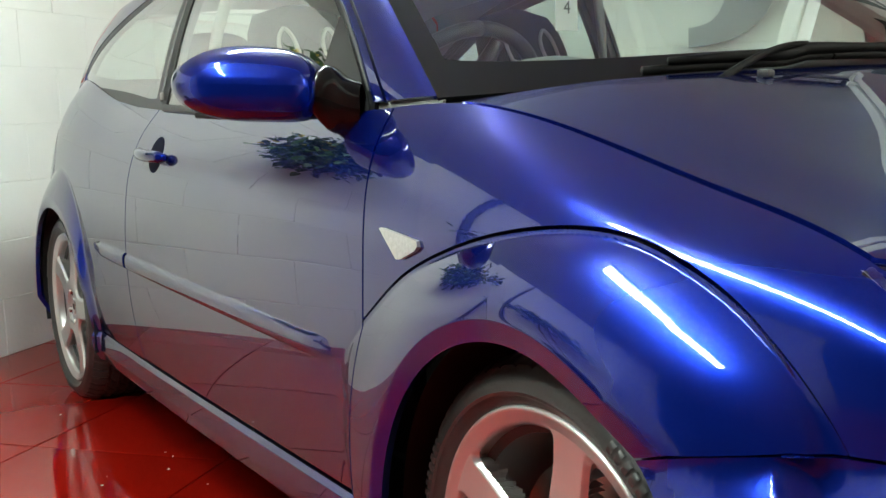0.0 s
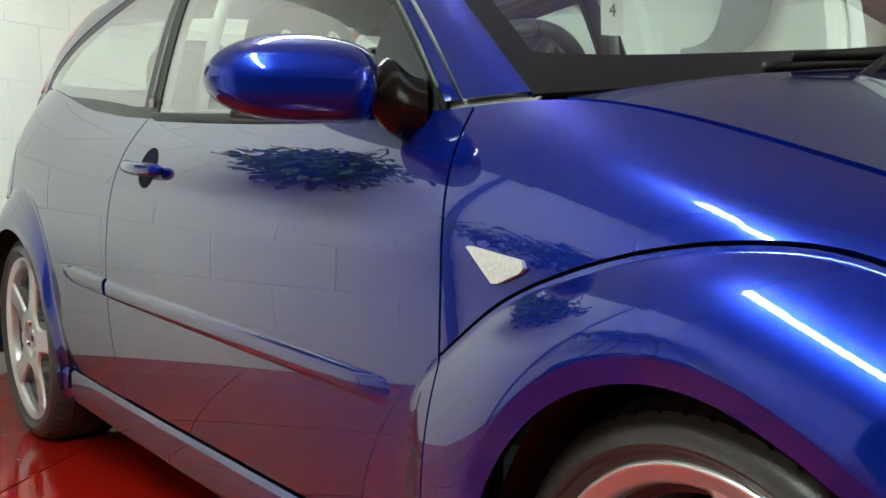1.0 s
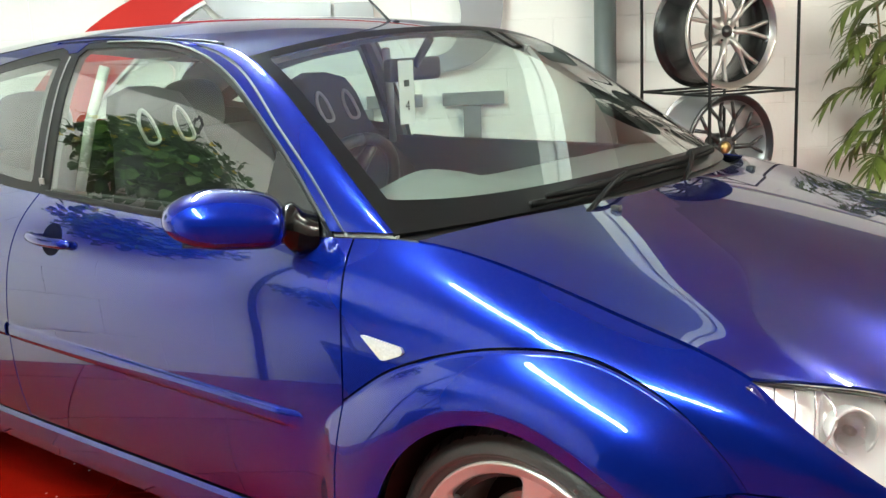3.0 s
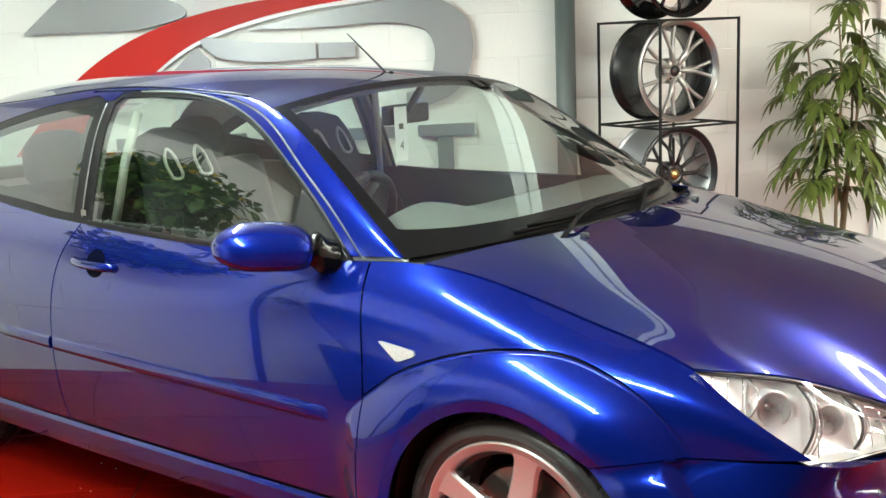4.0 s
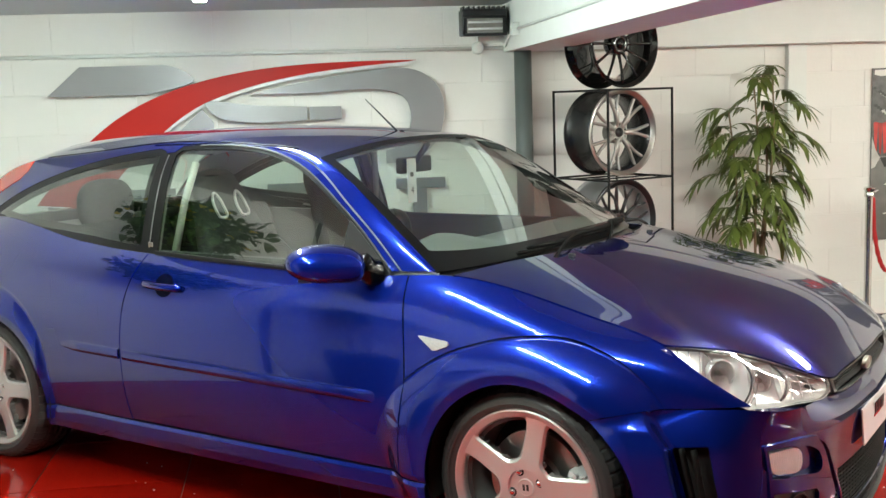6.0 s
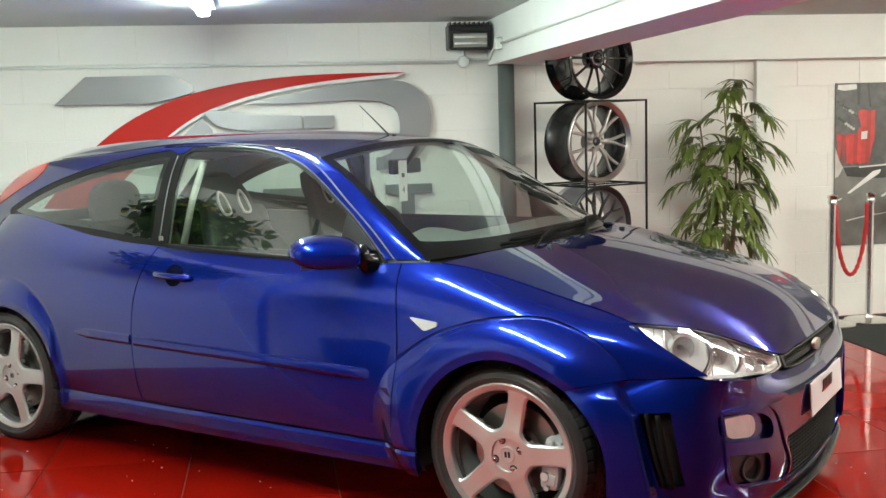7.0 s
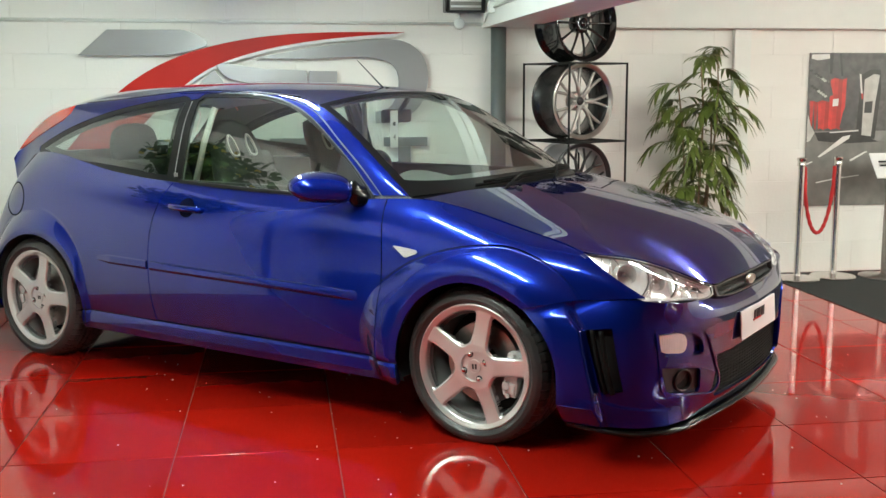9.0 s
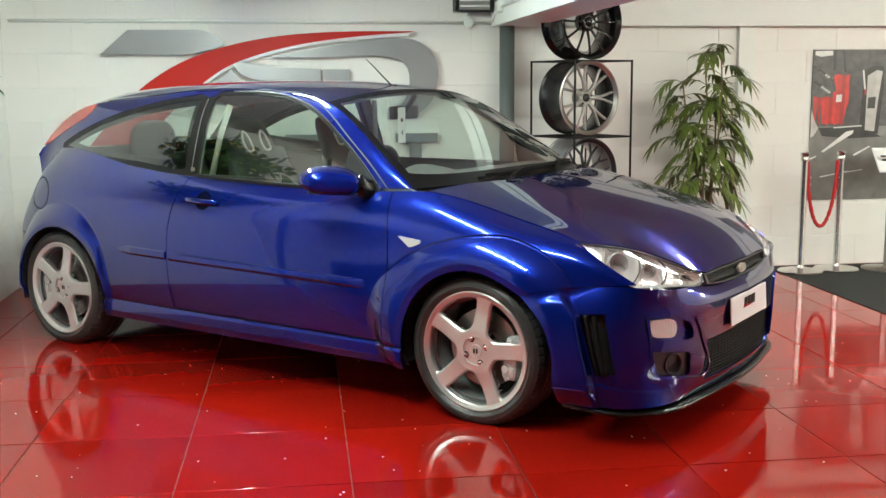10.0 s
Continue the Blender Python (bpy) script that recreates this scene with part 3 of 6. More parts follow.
# pale bar added for the reflection along the door frame's edge on the pillar
pz = np.linspace(0.955, 1.300, 24)
px_ = np.interp(pz, [0.935, 1.10, 1.23, 1.30], [-1.636, -1.642, -1.649, -1.648])
py_ = np.array([np.interp(z_, *(lambda c: (c[:, 2], c[:, 1]))(P[np.abs(ux - x_).argmin()])) for x_, z_ in zip(px_, pz)])
V, F = tube(np.c_[px_, py_ - 0.001, pz], 0.0022, 6)
both("pillar_edge", V, F, material("pillar_grey", (0.20, 0.20, 0.20), 0.35, metal=0.5, vary=0.05), "thin grey line for the reflection along the door frame's edge", 0)
# roof channel strip
rail_x = np.linspace(-2.45, -1.02, 60)
V, F = tube(np.c_[rail_x, -(RAIL_Y(rail_x) - 0.016), RAIL_Z(rail_x) + 0.0045], 0.0022, 6)
both("roof_strip", V, F, TRIM, "", 0)
# waist seal
P = np.zeros((120, 9, 3))
for i, x in enumerate(np.linspace(-1.595, -0.58, 120)):
    c = np.linspace(0, math.pi, 9)
    P[i] = np.c_[np.full(9, x), -(BELT_Y(x) + 0.001) - 0.006 * np.sin(c), BELT_Z(x) + 0.006 - 0.009 * np.cos(c)]
both("waist_seal", *outward(*sheet(P), (0, -1, 0)), TRIM, depth=0.0)

# roof
nr, ns = 150, 61
rx = np.linspace(-2.80, -0.85, nr)
ZC = spline([-2.95, -2.6, -2.2, -1.8, -1.45, -1.15, -0.85], [1.312, 1.350, 1.378, 1.390, 1.390, 1.376, 1.342])
P = np.zeros((nr, ns, 3))
S = np.linspace(-1, 1, ns)
for i, x in enumerate(rx):
    xs_ = x - 0.05 * S ** 2 * np.clip((x + 1.9) / 1.05, 0, 1) + 0.22 * S ** 2 * np.clip((-2.2 - x) / 0.6, 0, 1)
    yr, zr = RAIL_Y(xs_), RAIL_Z(xs_)
    P[i] = np.c_[xs_, S * yr, zr + (float(ZC(x)) - zr) * (1 - np.abs(S) ** 2.3)]
V, F = outward(*sheet(P), (0, 0, 1))
part("roof", mesh_of("roof", *turned(V, F, 0.02), PAINT), car)
P2 = P.copy()
P2[..., 2] -= 0.03
P2[..., 1] *= 0.98
part("headlining", mesh_of("headlining", *sheet(P2), material("headlining_cloth", (0.35, 0.34, 0.32), 0.9)), car)
# rear spoiler lip and tail
P = np.zeros((61, 16, 3))
for i, s in enumerate(np.linspace(-1, 1, 61)):
    c = np.linspace(0, 2 * math.pi, 16)
    P[i] = np.c_[-2.735 + 0.17 * s * s + (0.055 - 0.02 * s * s) * np.cos(c), np.full(16, 0.55 * s), 1.328 - 0.078 * s * s + 0.008 * np.sin(c) + 0.014 * np.cos(c)]
part("rear_spoiler", mesh_of("rear_spoiler", *sheet(P), PAINT), car)
cap = np.array([side[0, :, :], side[0, :, :] * (1, -1, 1)])
tail_rows = np.array([side[k, 0] for k in range(0, int((gx < -2.57).sum()), 3)])
part("tail_panel", mesh_of("tail_panel", *merge(sheet(cap), sheet(np.array([tail_rows, tail_rows * (1, -1, 1)]))), PAINT), car)
rear_edge = np.array([(x, -RAIL_Y(x), max(RAIL_Z(x), BELT_Z(x))) for x in np.linspace(-2.94, -2.58, 20)])
part("rear_window", mesh_of("rear_window", *sheet(np.array([rear_edge, rear_edge * (1, -1, 1)])), GLASS), car, "tinted tailgate window")

# windscreen
n1, n2 = 60, 81
P = np.zeros((n1, n2, 3))
S = np.linspace(-1, 1, n2)
low = np.c_[-0.335 + 0.215 * (1 - np.abs(S) ** 2.2), 0.735 * S, 0.930 + 0.028 * (1 - S ** 2)]
upp = np.c_[-0.90 + 0.05 * (1 - S ** 2), 0.603 * S, 1.288 + 0.054 * (1 - np.abs(S) ** 2.3)]
for i, k in enumerate(np.linspace(0, 1, n1)):
    edge = np.c_[RAIL_Y(-0.335 + (-0.565) * k), RAIL_Z(-0.335 - 0.565 * k)]
    b = low + (upp - low) * k
    b[:, 2] += 0.035 * 4 * k * (1 - k) * 0.6 * (1 - S ** 2)
    b[:, 1] *= float(edge[0, 0]) / (0.735 + (0.603 - 0.735) * k)
    b[:, 2] += (float(edge[0, 1]) - (0.930 + (1.288 - 0.930) * k)) * S ** 8
    P[i] = b
WP = P.copy()
V, F = outward(*sheet(P), (1, 0, 1))
kk = np.repeat(np.linspace(0, 1, n1), n2)
ss = np.tile(S, n1)
bord = np.maximum(np.maximum(np.abs(ss) - (1 - 0.045 - 0.02 * kk), kk - 0.955), 0.085 + 0.08 * np.clip(-ss, 0, 1) ** 5 - kk) * 0.7
Vg, Fg = clip(V, F, bord)
windscreen = part("windscreen", mesh_of("windscreen", Vg, Fg, WSCREEN), car, "clear windscreen with a black border")
Vg, Fg = clip(V, F, -bord)
part("windscreen_border", mesh_of("windscreen_border", *turned(Vg, Fg, 0.006), material("printed_border", (0.006, 0.006, 0.006), 0.3, spec=0.25)), windscreen)

# bonnet
n1, n2 = 160, 121
S = np.linspace(-1, 1, n2)
front = along([(0.425, 1.0), (0.47, 0.94), (0.56, 0.845), (0.635, 0.75), (0.698, 0.66), (0.752, 0.58), (0.785, 0.52), (0.797, 0.40), (0.804, 0.22), (0.807, 0.0)], 60)
FX = lambda s: np.interp(np.abs(s), front[::-1, 1], front[::-1, 0])
ZCB = spline([-0.40, -0.05, 0.25, 0.45, 0.62, 0.72, 0.82], [1.000, 0.960, 0.904, 0.857, 0.800, 0.742, 0.655])
NOSE_Z = spline([0, 0.22, 0.40, 0.52, 0.585, 0.66, 0.75, 0.845, 0.94, 1.0], [0.634, 0.633, 0.630, 0.634, 0.654, 0.684, 0.718, 0.746, 0.761, 0.770])
BZ = lambda x: np.where(x < 0.43, BELT_Z(np.minimum(x, 0.43)), 0.768 - 0.33 * (x - 0.43))


def ridge(d):
    """A soft crease: falls away gently inwards and quickly outwards."""
    return np.clip(1.1 - np.hypot(d / np.where(d < 0, 0.40, 0.20), 0.10), 0, 1)


P = np.zeros((n1, n2, 3))
for i, k in enumerate(np.linspace(0, 1, n1)):
    x0 = -0.275 + 0.215 * (1 - np.abs(S) ** 2.2)
    x = x0 + (FX(S) - x0) * k
    ye = np.where(x < 0.43, BELT_Y(np.minimum(x, 0.43)), 0.752)
    y = S * np.where(np.abs(S) > 0, ye, ye) - 0.0
    zc, ze = ZCB(x), BZ(x) + 0.001
    z = zc - (zc - ze) * np.abs(S) ** 2.1 + 0.0065 * ridge(np.abs(S) - 0.76 - 0.14 * k) * (1 - k ** 3)
    x1 = FX(S)
    natural = ZCB(x1) - (ZCB(x1) - BZ(x1)) * np.abs(S) ** 2.1
    z = z + (NOSE_Z(np.abs(S)) - natural) * k ** 3.5
    P[i] = np.c_[x, y * (1 - 0.0065 / 0.74), z + 0.0015]
BON = P.copy()
V, F = outward(*sheet(P), (0, 0, 1))
part("bonnet", mesh_of("bonnet", *turned(V, F, 0.012), PAINT), car, "blue bonnet with faint creases")
P2 = P.copy()
P2[..., 2] -= 0.05
part("engine_bay_panel", mesh_of("engine_bay_panel", *sheet(P2[:, 6:-6]), MATT), car)

# front bumper: levels from the seam down
LEVELS = [
    (0.625, [(0.200, 0.831), (0.320, 0.829), (0.450, 0.809), (0.610, 0.79), (0.720, 0.71), (0.777, 0.5), (0.799, 0.3), (0.811, 0.0)]),
    (0.56, [(0.200, 0.842), (0.330, 0.842), (0.470, 0.83), (0.630, 0.798), (0.722, 0.688), (0.809, 0.455), (0.834, 0.26), (0.845, 0.0)]),
    (0.46, [(0.200, 0.848), (0.340, 0.848), (0.480, 0.84), (0.634, 0.802), (0.723, 0.688), (0.813, 0.455), (0.838, 0.26), (0.848, 0.0)]),
    (0.32, [(0.200, 0.846), (0.350, 0.846), (0.490, 0.84), (0.634, 0.799), (0.723, 0.686), (0.813, 0.455), (0.838, 0.26), (0.848, 0.0)]),
    (0.22, [(0.200, 0.832), (0.350, 0.832), (0.480, 0.826), (0.624, 0.788), (0.716, 0.676), (0.802, 0.45), (0.828, 0.26), (0.838, 0.0)]),
    (0.155, [(0.200, 0.8), (0.350, 0.8), (0.480, 0.796), (0.620, 0.775), (0.730, 0.67), (0.777, 0.46), (0.799, 0.26), (0.811, 0.0)]),
]
nb, nz = 420, 150
outl = np.array([along(p_, nb) for _, p_ in LEVELS])
zz = np.linspace(0.155, 0.625, nz)
order = np.argsort([l[0] for l in LEVELS])
prof = spline(np.array([LEVELS[i][0] for i in order]), outl[order])(zz)
P = np.zeros((nb, nz, 3))
P[..., 0], P[..., 1], P[..., 2] = prof[..., 0].T, -prof[..., 1].T, zz[None, :]
SEAMZ = spline([0.2, 0.297, 0.412, 0.53, 0.655, 0.73, 0.768, 0.79, 0.80, 0.812], [0.545, 0.577, 0.601, 0.612, 0.620, 0.606, 0.594, 0.580, 0.570, 0.565])
lift = (SEAMZ(np.clip(P[:, -1, 0], 0.2, 0.812)) - 0.625)[:, None] * np.clip((zz - 0.46) / 0.165, 0, 1)[None, :] ** 1.5
P[..., 2] += lift
# the pod in front of the wheel: its sharp edge runs down to the side vent; a ledge below the vent
edge_x = np.interp(P[..., 2], [0.15, 0.285, 0.51, 0.60, 0.65], [0.560, 0.543, 0.490, 0.412, 0.36])
q_ = np.clip((edge_x - P[..., 0]) / 0.022, 0, 1)
seam_z = SEAMZ(np.clip(P[:, -1, 0], 0.2, 0.812))[:, None]
pod = 0.034 * q_ * q_ * (3 - 2 * q_) + 0.012 * np.clip((edge_x - P[..., 0]) / 0.12, 0, 1)
pod = P[..., 1] - pod * np.clip((P[..., 2] - 0.09) / 0.14, 0.5, 1)
# towards the seam the pod bends in to meet the wing
wing_y = np.array([np.interp(sz_, side[np.abs(gx - x_).argmin(), ::-1, 2], side[np.abs(gx - x_).argmin(), ::-1, 1]) for x_, sz_ in zip(P[:, -1, 0], seam_z[:, 0])])[:, None]
k_ = np.sin(0.5 * np.pi * np.clip((seam_z - P[..., 2]) / 0.05, 0, 1)) + np.clip((P[..., 0] - 0.46) / 0.10, 0, 1)
pod = np.where(P[..., 0] < 0.60, wing_y - 0.001 + (pod - wing_y + 0.001) * np.clip(k_, 0, 1), pod)
P[..., 1] = np.where(P[..., 1] < -0.5, pod, P[..., 1])
ledge = 0.271 - 0.058 * np.clip((P[..., 0] - 0.48) / 0.25, 0, 1)
q_ = np.clip((ledge - P[..., 2]) / 0.008, 0, 1) * np.clip((0.76 - P[..., 0]) / 0.06, 0, 1) * np.clip((P[..., 0] - 0.46) / 0.06, 0, 1)
P[..., 1] -= np.where(P[..., 1] < -0.5, 0.004 * q_, 0)
BV, BF = outward(*sheet(P), (1, -1, 0))
yz = BV[:, [1, 2]]
GRILLE = np.array([(-0.435, 0.235), (-0.405, 0.372), (0.1, 0.382), (0.1, 0.205), (-0.38, 0.205)])
VENT = np.array([(0.485, 0.510), (0.580, 0.522), (0.620, 0.292), (0.545, 0.285)])
g_open = np.where(BV[:, 0] > 0.6, poly_dist(yz, GRILLE), 1)
v_open = np.where(BV[:, 0] < 0.68, poly_dist(xz(BV), VENT), 1)
HOLE = along([(-0.765, 0.500), (-0.66, 0.492), (-0.590, 0.476), (-0.535, 0.425), (-0.535, 0.402), (-0.60, 0.398), (-0.70, 0.408), (-0.752, 0.425)], 60, True)[:-1]
DUCT = np.array([(-0.736, 0.366), (-0.728, 0.370), (-0.560, 0.346), (-0.548, 0.334), (-0.540, 0.262), (-0.552, 0.250), (-0.68, 0.268), (-0.70, 0.280)])
HOLE, DUCT = HOLE + (0.034, 0), DUCT + (0.032, 0)
h_open = np.where(BV[:, 0] > 0.6, np.minimum(poly_dist(yz, HOLE), poly_dist(yz, DUCT)), 1)
V, F = clip(BV, BF, cutout(arch_out(BV), -g_open, -v_open, -h_open))
both("front_bumper", V, F, PAINT, "blue front bumper with intakes", 0.02)
back = BV.copy()
back[:, :2] *= 0.965
V, F = clip(back, BF, cutout(arch_out(BV, 0.002)))
both("bumper_liner", V, F, MATT, depth=0.0)


def wheel():
    """A five-spoke alloy wheel and its low tyre; the face looks along -y from the origin."""
    w = thing("wheel_proto", Matrix(), "", "")
    prof = [(0.205, 0.205), (0.244, 0.205), (0.262, 0.212), (0.284, 0.208), (0.296, 0.190), (0.2985, 0.165), (0.300, 0.10), (0.2985, 0.040), (0.296, 0.018), (0.2885, 0.003), (0.2870, -0.002), (0.283, -0.003), (0.276, -0.008), (0.2655, -0.0115), (0.2645, -0.0145), (0.2595, -0.0145), (0.2585, -0.011), (0.250, -0.006), (0.243, 0.002), (0.238, 0.012), (0.205, 0.03)]
    d = np.r_[0, np.cumsum([math.dist(a, b) for a, b in zip(prof, prof[1:])])]
    fine = [tuple(p_) for p_ in np.c_[np.interp(np.linspace(0, d[-1], 96), d, [p_[0] for p_ in prof]), np.interp(np.linspace(0, d[-1], 96), d, [p_[1] for p_ in prof])]]
    seg = 312
    V, F = lathe(fine, seg)
    V = np.array(V)
    r = np.hypot(V[:, 0], V[:, 2])
    col = np.tile(np.arange(seg), len(fine))
    tread = r > 0.292
    for c in (0.05, 0.085, 0.118, 0.155):
        g = tread & (np.abs(V[:, 1] - c) < 0.006)
        V[g] *= np.c_[np.full(g.sum(), 0.975), np.ones(g.sum()), np.full(g.sum(), 0.975)]
    # cross grooves cut the shoulders into blocks, and finer slits part the blocks
    lug = (r > 0.284) & (np.abs(V[:, 1] - 0.1) > 0.05) & (col % 6 == 0)
    V[lug] *= np.c_[np.full(lug.sum(), 0.989), np.ones(lug.sum()), np.full(lug.sum(), 0.989)]
    slit = (r > 0.290) & (np.abs(V[:, 1] - 0.1) < 0.05) & ((col + (V[:, 1] * 120).astype(int)) % 8 == 0)
    V[slit] *= np.c_[np.full(slit.sum(), 0.985), np.ones(slit.sum()), np.full(slit.sum(), 0.985)]
    # the tyre bulges past the rim and stands flat on the floor
    out = r > 0.25
    s_ = np.where(out, (0.25 + (r - 0.25) * 1.30) / r, 1)
    V[:, 0] *= s_
    V[:, 2] *= s_
    V[:, 1] -= 0.006 * np.exp(-((r - 0.272) / 0.014) ** 2) * (V[:, 1] < 0.03)
    tyre_ob = part("tyre", sharp(mesh_of("tyre", V, F, RUBBER), 24), w, "black low-profile tyre")
    # raised bars stand in for the moulded marks on the sidewall
    bars_ = []
    for a0, count in ((0.5, 9), (2.5, 7), (4.0, 11)):
        for k in range(count):
            a = a0 + 0.055 * k
            ring_ = [[(rr * math.cos(t), y, rr * math.sin(t)) for t in (a, a + 0.016, a + 0.034)] for rr, y in ((0.268, -0.0145), (0.270, -0.0185), (0.284, -0.0165), (0.286, -0.0115))]
            bars_.append(sheet(np.array(ring_)))
    tagged(part("sidewall_mark", mesh_of("sidewall_mark", *merge(*bars_), RUBBER), tyre_ob), kind="stuff")
    rim = [(0.247, 0.004), (0.2475, -0.003), (0.245, -0.007), (0.2415, -0.0075), (0.238, -0.0045), (0.226, -0.0015), (0.221, 0.002), (0.2185, 0.010), (0.217, 0.030), (0.214, 0.05), (0.205, 0.08), (0.203, 0.14), (0.215, 0.195), (0.24, 0.205)]
    V, F = lathe(rim, 96)
    rim_ob = part("rim", sharp(mesh_of("rim", V, F, SILVER), 50), w, "silver alloy rim")
    # the face: five spokes that flow into the hub, cut out of a dished disc, with bright chamfered edges
    rr = np.r_[np.linspace(0.058, 0.1, 22), np.linspace(0.102, 0.236, 100)]
    tt = np.linspace(0, 2 * math.pi, 541)
    R_, T_ = np.meshgrid(rr, tt, indexing="ij")
    U_, W_ = R_ * np.cos(T_), R_ * np.sin(T_)
    inside = np.full(R_.shape, -1.0)
    for i in range(5):
        a = radians(2 + 72 * i)
        along_ = U_ * math.cos(a) + W_ * math.sin(a)
        off = np.abs(-U_ * math.sin(a) + W_ * math.cos(a))
        half = np.interp(along_, [0.0, 0.09, 0.13, 0.18, 0.236], [0.040, 0.038, 0.0355, 0.0345, 0.0375])
        d = np.where(along_ > 0, half - off, -0.2)
        h_ = np.clip(0.5 + 0.5 * (d - inside) / 0.020, 0, 1)
        inside = inside * (1 - h_) + d * h_ + 0.020 * h_ * (1 - h_)
    for d in (0.092 - R_, R_ - 0.2195):
        h_ = np.clip(0.5 + 0.5 * (d - inside) / 0.018, 0, 1)
        inside = inside * (1 - h_) + d * h_ + 0.018 * h_ * (1 - h_)
    cham = np.clip(1 - inside / 0.0075, 0, 1)
    Y_ = 0.0015 - 0.003 * np.clip((R_ - 0.10) / 0.12, 0, 1) + 0.004 * np.sin(np.pi * np.clip((R_ - 0.09) / 0.14, 0, 1)) + 0.0075 * cham ** 1.3
    face_ = np.stack([U_, Y_, W_], -1)
    V, F = outward(*sheet(face_), (0, -1, 0))
    V, F = clip(V, F, -inside.ravel())
    spokes = sharp(mesh_of("spokes", *turned(V, F, 0.030), SILVER), 28)
    part("spokes", spokes, rim_ob, "five flat silver spokes")
    hub = [(0.0, 0.0075), (0.024, 0.0075), (0.0245, 0.0055), (0.0265, 0.0055), (0.028, 0.0095), (0.056, 0.0095), (0.0615, 0.0010), (0.0625, 0.0012)]
    part("hub_cap", sharp(mesh_of("hub_cap", *lathe(hub, 64), SILVER), 30), w, "round silver hub with small dark mark")
    bm = bmesh.new()
    for dx in (-0.007, 0.006):
        add_box(bm, (dx, 0.0070, 0), (0.008, 0.002, 0.020), 0.0006)
    part("mark", bm_mesh("mark", bm, BLACK, False), w)
    nut = lathe([(0.0, -0.002), (0.006, -0.003), (0.0095, 0.0), (0.0100, 0.012)], 12)
    nut_me = mesh_of("wheel_nut", *nut, CHROME, True)
    seat_me = mesh_of("nut_recess", *lathe([(0.0, 0.0070), (0.0135, 0.0070), (0.0150, 0.0078)], 20), MATT)
    for i in range(4):
        a = radians(20 + 90 * i)
        o = part("wheel_nut", nut_me, w)
        o.matrix_local = pose(0.052 * math.cos(a), 0.004, 0.052 * math.sin(a))
        o = part("nut_recess", seat_me, w)
        o.matrix_local = pose(0.052 * math.cos(a), 0.002, 0.052 * math.sin(a))
    disc = part("brake_disc", sharp(mesh_of("brake_disc", *lathe([(0.05, 0.055), (0.085, 0.055), (0.09, 0.075), (0.160, 0.075), (0.162, 0.098), (0.09, 0.098)], 72), STEEL)), w, "worn steel brake disc")
    bm = bmesh.new()
    add_box(bm, (0.150, 0.078, 0.0), (0.066, 0.10, 0.175), 0.018)
    for dz in (-0.048, 0.0, 0.048):
        add_box(bm, (0.166 - abs(dz) * 0.12, 0.028, dz), (0.034, 0.016, 0.042), 0.007)
    for dz in (-0.040, 0.040):
        bmesh.ops.create_cone(bm, cap_ends=True, segments=20, radius1=0.019, radius2=0.015, depth=0.02, matrix=Matrix.Translation((0.138, 0.026, dz)) @ Matrix.Rotation(math.pi / 2, 4, "X"))
    for dz in (-0.078, 0.078):
        bmesh.ops.create_cone(bm, cap_ends=True, segments=12, radius1=0.009, radius2=0.008, depth=0.03, matrix=Matrix.Translation((0.150, 0.030, dz)) @ Matrix.Rotation(math.pi / 2, 4, "X"))
    add_box(bm, (0.176, 0.05, 0.0), (0.016, 0.05, 0.13), 0.006)
    cal = part("brake_caliper", sharp(bm_mesh("brake_caliper", bm, material("caliper_grey", (0.55, 0.55, 0.55), 0.4, metal=0.3)), 40), w, "grey brake caliper")
    bm = bmesh.new()
    bmesh.ops.create_circle(bm, cap_ends=True, radius=0.204, segments=48, matrix=Matrix.Translation((0, 0.15, 0)) @ Matrix.Rotation(math.pi / 2, 4, "X"))
    part("wheel_back", bm_mesh("wheel_back", bm, MATT), w)
    return w


proto = wheel()


def mount(x, y, turn, spin):
    """A copy of the wheel as a part of the car."""
    made = {}
    for o in (proto, *proto.children_recursive):
        made[o] = o.copy()
        scene.collection.objects.link(made[o])
        if o.parent:
            made[o].parent = made[o.parent]
    w = made[proto]
    w.name = "wheel"
    for o in list(made.values()):
        if o.name.startswith("brake_caliper"):
            o.matrix_local = Matrix.Rotation(radians(-spin + (8 if x > -1 else 172)), 4, "Y")
    w.parent = car
    w.matrix_local = pose(x, y, HUB_Z, 0, 0, turn) @ Matrix.Rotation(radians(spin), 4, "Y")
    # the tread is pressed flat where it meets the floor
    for o in made.values():
        if o.name.startswith("tyre"):
            o.data = o.data.copy()
            v = np.zeros(len(o.data.vertices) * 3)
            o.data.vertices.foreach_get("co", v)
            v = v.reshape(-1, 3)
            c, s = math.cos(radians(spin)), math.sin(radians(spin))
            drop = -s * v[:, 0] + c * v[:, 2]
            up = np.clip(-HUB_Z + 0.001 - drop, 0, 1)
            v[:, 0] -= s * up
            v[:, 2] += c * up
            o.data.vertices.foreach_set("co", v.ravel())
            o.data.update()
    return w


for x, spin in ((HUB_F, -4), (HUB_R, -1)):
    mount(x, -0.802, 0, spin)
    mount(x, 0.802, 180, spin + 30)
for o in (*proto.children_recursive, proto):
    bpy.data.objects.remove(o)

